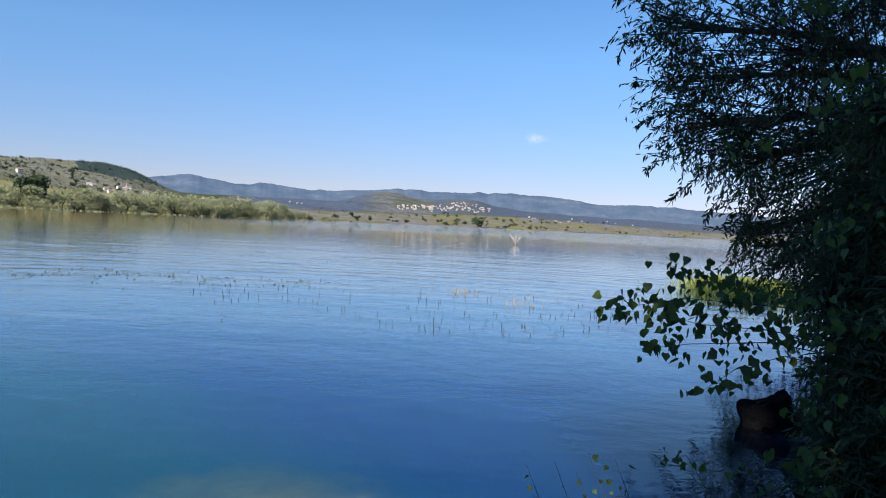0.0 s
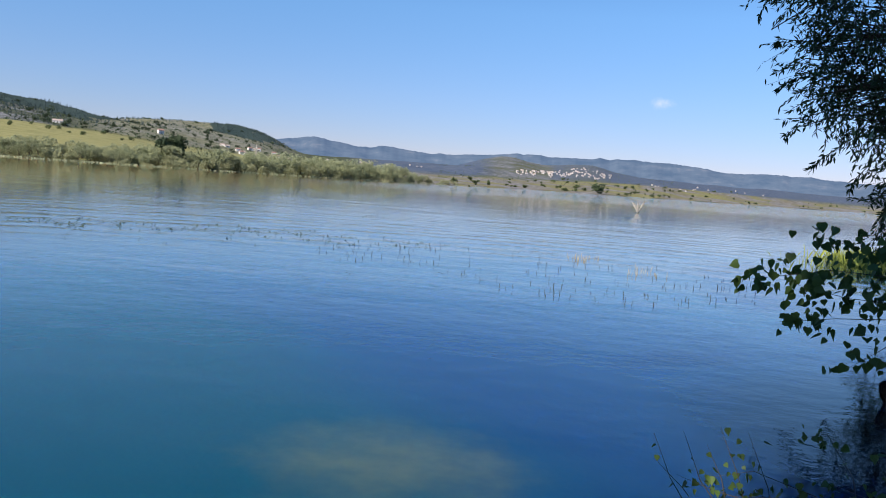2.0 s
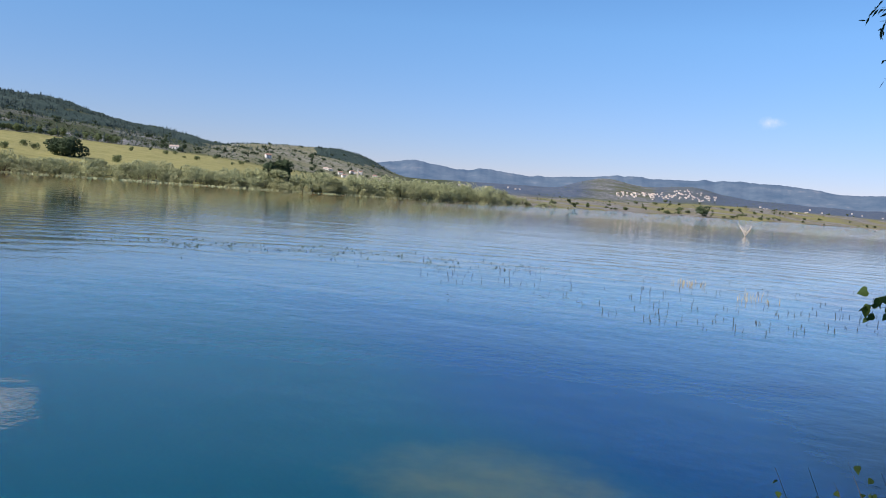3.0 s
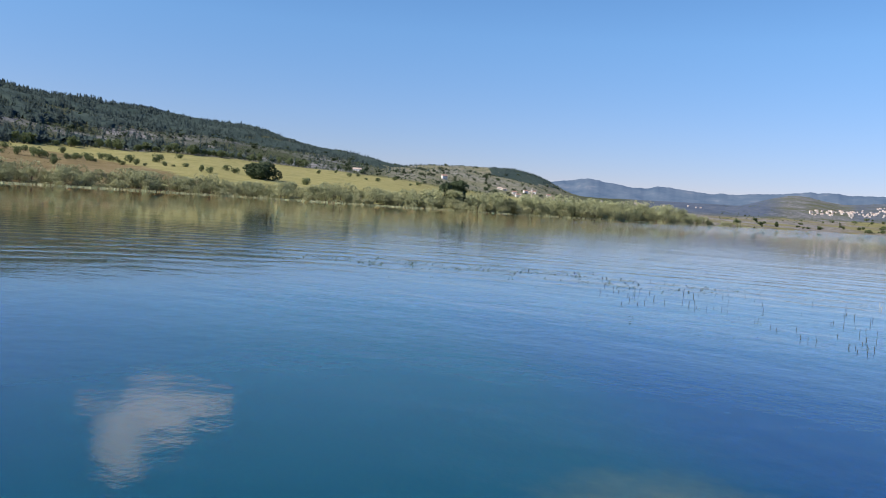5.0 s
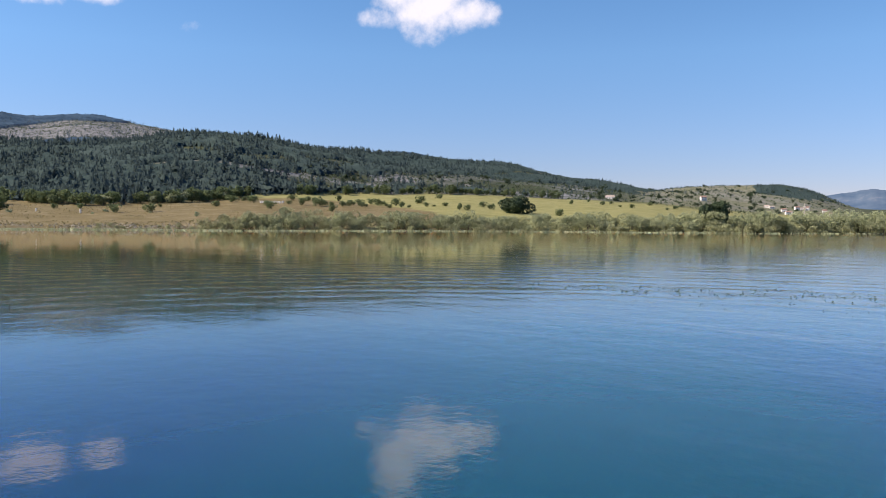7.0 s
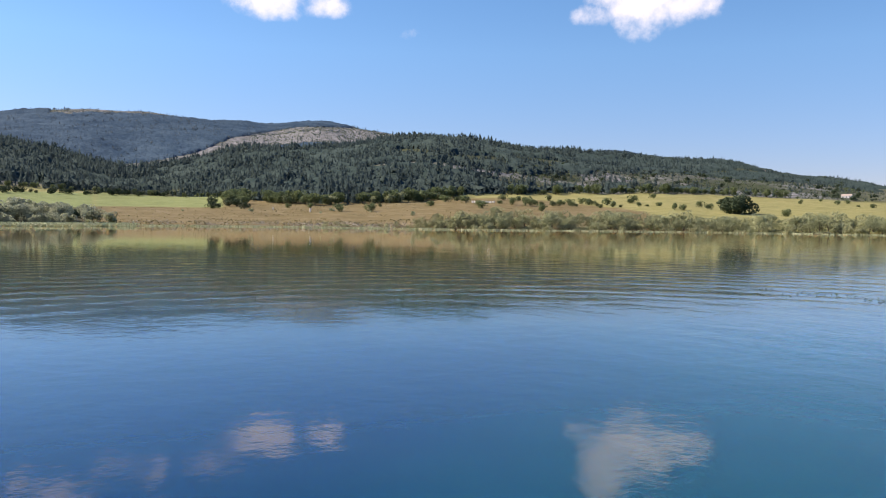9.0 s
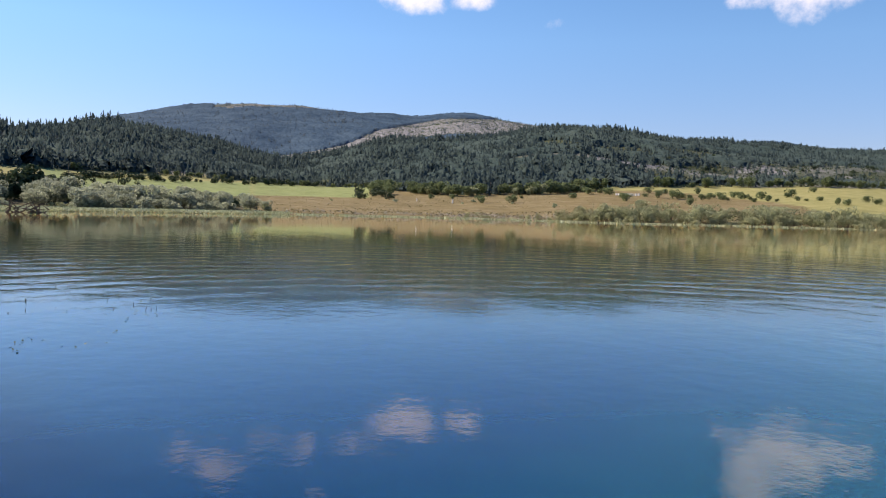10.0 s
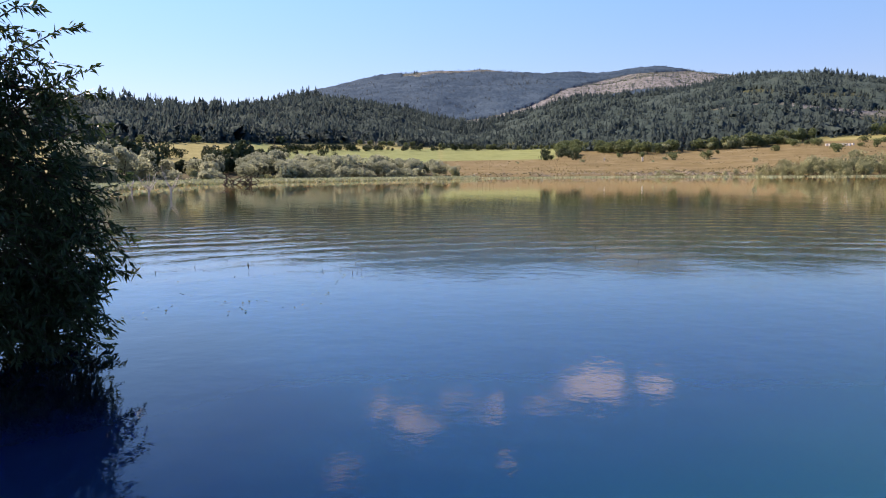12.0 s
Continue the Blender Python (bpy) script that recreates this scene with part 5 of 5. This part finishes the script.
# ---- trees of the near bank ----
M_BANK = leafy("bank_tree_leaves", (0.022, 0.042, 0.018), (0.068, 0.108, 0.05), 0.3, 0.45, 1.5, 0.35)
M_WILLOW = leafy("willow_leaves", (0.018, 0.034, 0.013), (0.055, 0.09, 0.034), 0.3, 0.42, 1.5, 0.25)
M_POPLAR = leafy("poplar_leaves", (0.034, 0.064, 0.014), (0.09, 0.15, 0.034), 0.4, 0.45, 2.0, 0.3)
M_TWIG = plain("young_twig_bark", (0.05, 0.04, 0.027), 0.75, 0.3, 20.0)


def spot(az, el, d):
    """A place seen from the middle of the camera's swing."""
    return Vector((0, 0, EYE)) + way(min(max(az, 3), 84)) * ARM + way(az, el) * d


def leaves_on(pts, dirs, length, width, droop=0.5):
    """Narrow folded leaves: four corners and a raised rib, two triangles each."""
    n = len(pts)
    dirs = dirs + rng.normal(0, 0.35, (n, 3))
    dirs[:, 2] -= droop * rng.uniform(0.2, 1.3, n)
    dirs /= np.linalg.norm(dirs, axis=1)[:, None]
    side = np.cross(dirs, rng.normal(size=(n, 3)))
    side /= np.linalg.norm(side, axis=1)[:, None]
    l = (length * rng.uniform(0.6, 1.25, n))[:, None]
    wd = (width * rng.uniform(0.7, 1.2, n))[:, None]
    nrm = np.cross(dirs, side)
    mid = pts + dirs * l * 0.45
    q = np.stack([pts, mid + side * wd + nrm * wd * 0.5, pts + dirs * l - np.array([0, 0, 1]) * l * 0.12, mid - side * wd + nrm * wd * 0.5], 1)
    i = np.arange(n)[:, None] * 4
    return q.reshape(-1, 3), np.concatenate([i + [[0, 1, 2]], i + [[0, 2, 3]]])


def willow(name, label, root, top, blobs, twigs, leaf=0.095, grow=1.0, sprigs=()):
    """A willow: trunk, limbs to each part of the crown, twigs with narrow leaves."""
    ob = tagged(new(name), label, "tree")
    trunk = [root - Vector((0, 0, 0.4)), root + (top - root) * 0.3 + Vector((0.1, 0.05, 0)), root + (top - root) * 0.65 + Vector((-0.08, 0.1, 0)), top]
    bole = child("trunk", mesh_of("trunk", *tube(trunk, [0.17 * grow, 0.14 * grow, 0.09 * grow, 0.03], 8), M_BARK, True), ob)
    total = sum(r ** 2 * w for _, r, w in blobs)
    LV, wood = [], []
    for c, r, weight in blobs:
        start = trunk[1].lerp(trunk[3], min(0.9, max(0.0, (c.z - root.z) / max(0.5, top.z - root.z) * 0.7)))
        limb = [start, start.lerp(c, 0.5) + Vector((0, 0, 0.18)), c]
        child("limb", mesh_of("limb", *tube(limb, [0.05 * grow, 0.032 * grow, 0.014 * grow], 6), M_BARK, True), bole)
        n = max(12, int(twigs * weight * r ** 2 / total))
        for _ in range(n):
            v = Vector(rng.normal(size=3))
            v.normalize()
            tip = c + v * r * rng.uniform(0.35, 1.08)
            v2 = (v + Vector((0, 0, -0.25)) + Vector(rng.normal(0, 0.45, 3))).normalized()
            ln = rng.uniform(0.25, 0.5) * grow
            a = tip - v2 * ln * 0.6
            b3 = tip + v2 * ln * 0.4 - Vector((0, 0, 0.05))
            if b3.z < 0.04:
                continue
            if rng.uniform() < 0.3:
                wood.append(tube([limb[1].lerp(c, rng.uniform(0, 1)), a + Vector((0, 0, 0.04)), b3], [0.009 * grow, 0.006 * grow, 0.002], 3))
            else:
                wood.append(tube([a, tip, b3], [0.004, 0.003, 0.0015], 3))
            m = rng.integers(9, 17)
            u = np.linspace(0.05, 1.0, m)[:, None]
            pts = np.array(a) * (1 - u) + np.array(b3) * u
            out = np.cross(np.array(v2), rng.normal(size=(m, 3)))
            LV.append(leaves_on(pts, np.array(v2) * 0.8 + out * 0.6, leaf, leaf * 0.15))
    for knots in sprigs:
        pts = [spot(*k) for k in knots]
        wood.append(tube(pts, [0.011 * (1 - 0.85 * k / (len(pts) - 1)) for k in range(len(pts))], 4))
        m = 18 * (len(pts) - 1)
        u = np.sort(rng.uniform(0.15, 1, m) ** 0.75) * (len(pts) - 1)
        k = np.minimum(u.astype(int), len(pts) - 2)
        P = np.array(pts)
        run = P[k + 1] - P[k]
        place = P[k] + run * (u - k)[:, None] + rng.normal(0, 0.012, (m, 3))
        run /= np.linalg.norm(run, axis=1)[:, None]
        LV.append(leaves_on(place, run * 0.9 + np.cross(run, rng.normal(size=(m, 3))) * 0.7, leaf, leaf * 0.15, 0.35))
    child("branching", mesh_of("branching", *join(wood), M_TWIG), ob)
    child("crown", mesh_of("crown", *join(LV), M_WILLOW), ob, "narrow dark green willow leaves")
    return ob


right_blobs = [(spot(a_ - 0.6, e_, d_), r_, w_) for a_, e_, d_, r_, w_ in ((-22, 12.5, 15.0, 2.1, 0.45), (-17.2, 11.0, 15.0, 1.15, 0.65), (-27, 6, 15.0, 2.3, 1.2), (-16.3, 7.6, 15.0, 0.9, 0.8), (-20, 5.6, 15.0, 0.9, 1),
               (-14.3, 14.3, 15.2, 0.95, 0.7), (-20, 18, 15.6, 2.1, 0.22), (-26, 17, 15.6, 2.1, 0.4), (-23.6, -0.6, 15.0, 1.15, 1), (-28, -2.6, 14.6, 1.1, 1.2), (-33, 2, 15.4, 2.6, 1), (-34, 12, 16, 3.0, 0.5),
               (-20.6, 0.3, 15.0, 0.6, 1), (-31, -4, 14.5, 0.9, 1))]
right_sprigs = [((-18, 9, 15), (-14.5, 8.4, 15), (-13.4, 7.6, 15)), ((-16, 13, 15), (-13.5, 13.6, 15), (-12.6, 13.2, 15)), ((-15, 15, 15), (-12, 16.4, 15), (-11.4, 16, 15)), ((-17, 6, 15), (-14.8, 5.2, 15), (-14, 4.6, 15)),
                ((-18, 4.6, 15), (-16.6, 3.4, 15), (-15.8, 2.6, 15)), ((-20, 4, 15), (-18.6, 2.2, 15), (-18.2, 1.2, 15)), ((-16, 10.6, 15), (-13.2, 10.8, 15), (-13, 10.4, 15))]
willow("willow_tree", "dark leafy willow leaning over the lake shore", Vector((8.6, 12.2, 0.0)), spot(-30, 18, 15.6), right_blobs, 3900, 0.135, 1.9, right_sprigs)
left_blobs = [(spot(a_, e_, d_ * 1.14), r_ * 1.14, w_) for a_, e_, d_, r_, w_ in ((112.4, -10.4, 7.5, 0.52, 1.2), (110.7, -4.4, 7.5, 0.46, 0.7), (110.9, -0.6, 7.5, 0.46, 0.45), (111.2, -8.0, 7.4, 0.4, 1.5), (111.4, -12.4, 7.5, 0.4, 1.9), (115, -4, 7.6, 0.9, 0.9),
              (116, -10, 7.6, 0.8, 1.0), (115.4, 1.0, 7.6, 0.8, 0.5), (112.2, 2.8, 7.5, 0.44, 0.3), (114.2, 5.0, 7.5, 0.55, 0.3), (117, 7, 7.6, 0.7, 0.35), (119.5, 11, 7.8, 0.9, 0.2), (111, 5.0, 7.5, 0.25, 0.25))]
left_sprigs = [((116, 5, 7.5), (112.4, 7.8, 7.45), (110.2, 9.2, 7.4), (108.9, 9.4, 7.4)), ((115, 8.6, 7.5), (112.6, 10.4, 7.5), (111.2, 10.4, 7.5)), ((113, 4.2, 7.4), (110, 6.2, 7.4), (108.3, 6.9, 7.4)), ((112, 4, 7.5), (109.2, 5.2, 7.5), (107.7, 5.3, 7.5)),
               ((111, 2.2, 7.4), (108.8, 3.2, 7.4), (107.4, 3.3, 7.4)), ((111, 0.6, 7.5), (108.4, 0.5, 7.5), (106.6, -0.1, 7.5)), ((110.4, -2.6, 7.4), (108, -3.2, 7.4), (106.4, -4.2, 7.4)), ((115, 2, 7.5), (112.2, 4.6, 7.5), (110.8, 7.4, 7.5)),
               ((117, 8, 7.5), (114.6, 10.5, 7.5), (113.4, 12.5, 7.5)), ((111, -5.4, 7.4), (108.6, -6, 7.4), (107, -6.6, 7.4)), ((111.4, -10, 7.5), (109.4, -9.8, 7.5), (107.8, -10.4, 7.5)), ((111.4, -11, 7.5), (109, -11.6, 7.5), (107.6, -12.4, 7.5))]
willow("willow_tree", "dark leafy willow rising from the water's edge", Vector((-8.4, -5.2, 0.0)), spot(121, 18, 9.1), left_blobs, 2300, 0.1, 1.1, [[(a_, e_, d_ * 1.14) for a_, e_, d_ in k_] for k_ in left_sprigs])
bush_blobs = [(spot(a_, e_, d_), r_, 1.0) for a_, e_, d_, r_ in ((-30.4, -8.5, 6.4, 0.5), (-31, -13.5, 6.0, 0.5), (-34, -4, 6.5, 0.7), (-28.4, -6.6, 6.6, 0.36), (-28.6, -11.4, 6.4, 0.34), (-28.2, -14.2, 6.2, 0.32), (-27.4, -2.6, 7.2, 0.4), (-29.2, 2.6, 7.0, 0.5), (-30, 8.0, 7.2, 0.5))]
willow("willow_bush", "low dark willow bush hanging over the bank", Vector((4.0, 4.6, 0.1)), spot(-36, 0, 6.6), bush_blobs, 2100, 0.1)

# unseen trees added behind the carrier, placed and seeded for the shade they cast
rng = np.random.default_rng(23)
G_BANK = "shady trees on the near bank"
shade_a = shrub("unseen leafy tree added to shade the bank", M_BANK, 4.0, 18.0, 2800, 0.5, 22, "tree", G_BANK, "bank_tree", base=0.3)
shade_a.matrix_basis = Matrix.Translation((-2.4, -6.6, 1.0))
for x, y, sc, turn in ((3.6, -5.0, 0.9, 1.0), (8.4, 2.2, 0.6, 2.0), (0.8, -5.4, 0.85, 4.0), (-10.9, -8.2, 0.38, 3.0)):
    copy_thing(shade_a, Matrix.Identity(4)).matrix_basis = Matrix.Translation((x, y, 1.0)) @ Matrix.Rotation(turn, 4, "Z") @ Matrix.Scale(sc, 4)
# one taller, with a bare bole, added to shade the spit willow
tall = shrub("unseen very tall tree added to shade the willow", M_BANK, 6.0, 27.0, 3600, 0.6, 30, "tree", G_BANK, "bank_tree", base=0.62, girth=0.007)
tall.matrix_basis = Matrix.Translation((-8.0, -5.6, 0.6))

# poplar sapling: long shoots with heart-shaped leaves
poplar = tagged(new("poplar_sapling"), "poplar sapling with heart-shaped green leaves over the water", "tree")
stem = [Vector((4.2, 3.2, 0.1)), Vector((4.3, 3.3, 1.2)), Vector((4.2, 3.4, 2.4)), Vector((4.1, 3.5, 4.2))]
child("trunk", mesh_of("trunk", *tube(stem, [0.06, 0.05, 0.035, 0.012], 7), M_TWIG, True), poplar)


def heart(fold, curl):
    """A heart-shaped leaf of unit width on a short stalk, hanging along -z."""
    out = [(0, 0), (0.3, 0.08), (0.5, -0.18), (0.42, -0.45), (0.2, -0.72), (0, -1.02)]
    V = [(0, 0, 0)] + [(x, -fold * x - curl * z * z, z) for x, z in out[1:]] + [(-x, -fold * x - curl * z * z, z) for x, z in out[1:-1]] + [(0, -curl * 0.2, -0.4)]
    n = len(out)
    right = [0] + list(range(1, n))
    left = [0] + list(range(n, 2 * n - 2)) + [n - 1]
    mid = len(V) - 1
    F = [(mid, right[k], right[k + 1]) for k in range(n - 1)] + [(mid, left[k + 1], left[k]) for k in range(n - 1)]
    st = len(V)
    V += [(-0.012, 0, 0), (0.012, 0, 0), (0.0, 0.05, 0.5)]
    F.append((st, st + 1, st + 2))
    return mesh_of("leaf", V, F, M_POPLAR, True)


hearts = [heart(f_, c_) for f_, c_ in ((0.15, 0.1), (0.35, 0.25), (-0.1, 0.2), (0.5, 0.0))]


def shoot(knots, owner, n, size, radius, meshes, spread=0.05):
    """A thin branch through places given by azimuth, elevation and distance, with leaves along it."""
    pts = [spot(*k) for k in knots]
    rad = [radius * (1 - 0.8 * i / (len(pts) - 1)) for i in range(len(pts))]
    twig = child("branch", mesh_of("branch", *tube(pts, rad, 5), M_TWIG, True), owner)
    for _ in range(n):
        u = rng.uniform(0.12, 1.0) ** 0.8 * (len(pts) - 1)
        i = min(int(u), len(pts) - 2)
        p = pts[i].lerp(pts[i + 1], u - i) + Vector(rng.normal(0, spread, 3))
        s_ = size * rng.uniform(0.55, 1.2)
        leaf = child("leaf", meshes[rng.integers(len(meshes))], twig)
        leaf.matrix_basis = Matrix.Translation(p + Vector((0, 0, 0.0))) @ Euler((rng.normal(0, 0.5), rng.normal(0, 0.5), rng.uniform(0, 6.28))).to_matrix().to_4x4() @ Matrix.Scale(s_, 4)


for knots, n in ((((-34, -5, 5.1), (-27, -4.0, 5.0), (-20, -2.6, 4.9), (-15.4, -1.5, 4.9)), 42), (((-32, -5, 5.0), (-24, -4.0, 4.9), (-17.5, -3.9, 4.85), (-11.8, -5.2, 4.8)), 62),
                 (((-30, -6.5, 5.0), (-23, -5.6, 4.9), (-18.5, -5.6, 4.85), (-15, -5.0, 4.8)), 40), (((-29, -7, 5.0), (-23, -6.4, 4.9), (-18, -7.0, 4.85), (-14.4, -7.7, 4.8)), 24),
                 (((-30, -8, 4.9), (-24, -7.2, 4.85), (-21, -8.4, 4.8), (-18.7, -10.3, 4.75)), 20), (((-30, -15, 4.6), (-26, -13.6, 4.6), (-23, -13.8, 4.6)), 7), (((-32, -11, 4.7), (-28, -9.6, 4.7), (-24.5, -10.6, 4.7)), 10),
                 (((-34, 9, 4.9), (-26, 8.6, 4.8), (-21, 6.8, 4.8), (-18.3, 5.4, 4.8)), 9), (((-36, 18, 5.0), (-28, 16.4, 4.9), (-22.5, 15.5, 4.9)), 34), (((-34, 12, 5.0), (-29, 11.4, 4.9), (-25, 9.6, 4.9)), 20),
                 (((-34, 3, 5.0), (-29, 2.6, 4.9), (-25.5, 1.0, 4.9)), 14)):
    shoot(knots, poplar, int(n * 2.4), 0.056, 0.0045, hearts, 0.05)

bramble = tagged(new("bramble_shrub"), "low straggling bramble with small leaves at the bank", "shrub")
for knots, n in ((((-12, -22, 4.4), (-9.5, -19.5, 4.4), (-7.4, -17.9, 4.4)), 5), (((-13, -22, 4.4), (-12, -18.5, 4.4), (-10.8, -16.4, 4.4)), 2), (((-14.5, -22, 4.4), (-13, -18, 4.4), (-11.5, -15.0, 4.4)), 4),
                 (((-16, -22, 4.4), (-15, -18.5, 4.4), (-13.4, -15.2, 4.4)), 3), (((-21, -21, 4.4), (-20, -16.8, 4.4), (-18.2, -14.4, 4.4), (-16.6, -15.0, 4.4)), 16), (((-24, -21, 4.4), (-22.4, -17.5, 4.4), (-21.2, -15.3, 4.4)), 7),
                 (((-20, -22, 4.4), (-18, -18.4, 4.4), (-14, -17.6, 4.4), (-11.5, -18.4, 4.4)), 26), (((-25, -21, 4.4), (-22, -18, 4.4), (-18.5, -17.4, 4.4)), 22), (((-27, -21, 4.4), (-24.6, -18, 4.4), (-21.4, -17.2, 4.4)), 18),
                 (((-19, -21, 4.4), (-14.6, -19.6, 4.4), (-11.6, -19.3, 4.4), (-9.0, -18.7, 4.4)), 24), (((-26, -18, 4.6), (-23.5, -16.6, 4.6), (-22, -14.6, 4.6)), 16), (((-28, -17, 4.6), (-26.4, -15.4, 4.6), (-24.8, -12.8, 4.6)), 18),
                 (((-23, -21, 4.4), (-19, -19.2, 4.4), (-16, -18.9, 4.4), (-13, -19.4, 4.4)), 28), (((-13.6, -22, 4.4), (-10.6, -18.8, 4.4), (-9.2, -15.8, 4.4)), 1), (((-11, -22, 4.4), (-8.6, -19, 4.4), (-7.2, -16.2, 4.4)), 1)):
    shoot(knots, bramble, int(n * 1.1), 0.04, 0.004, hearts, 0.05)
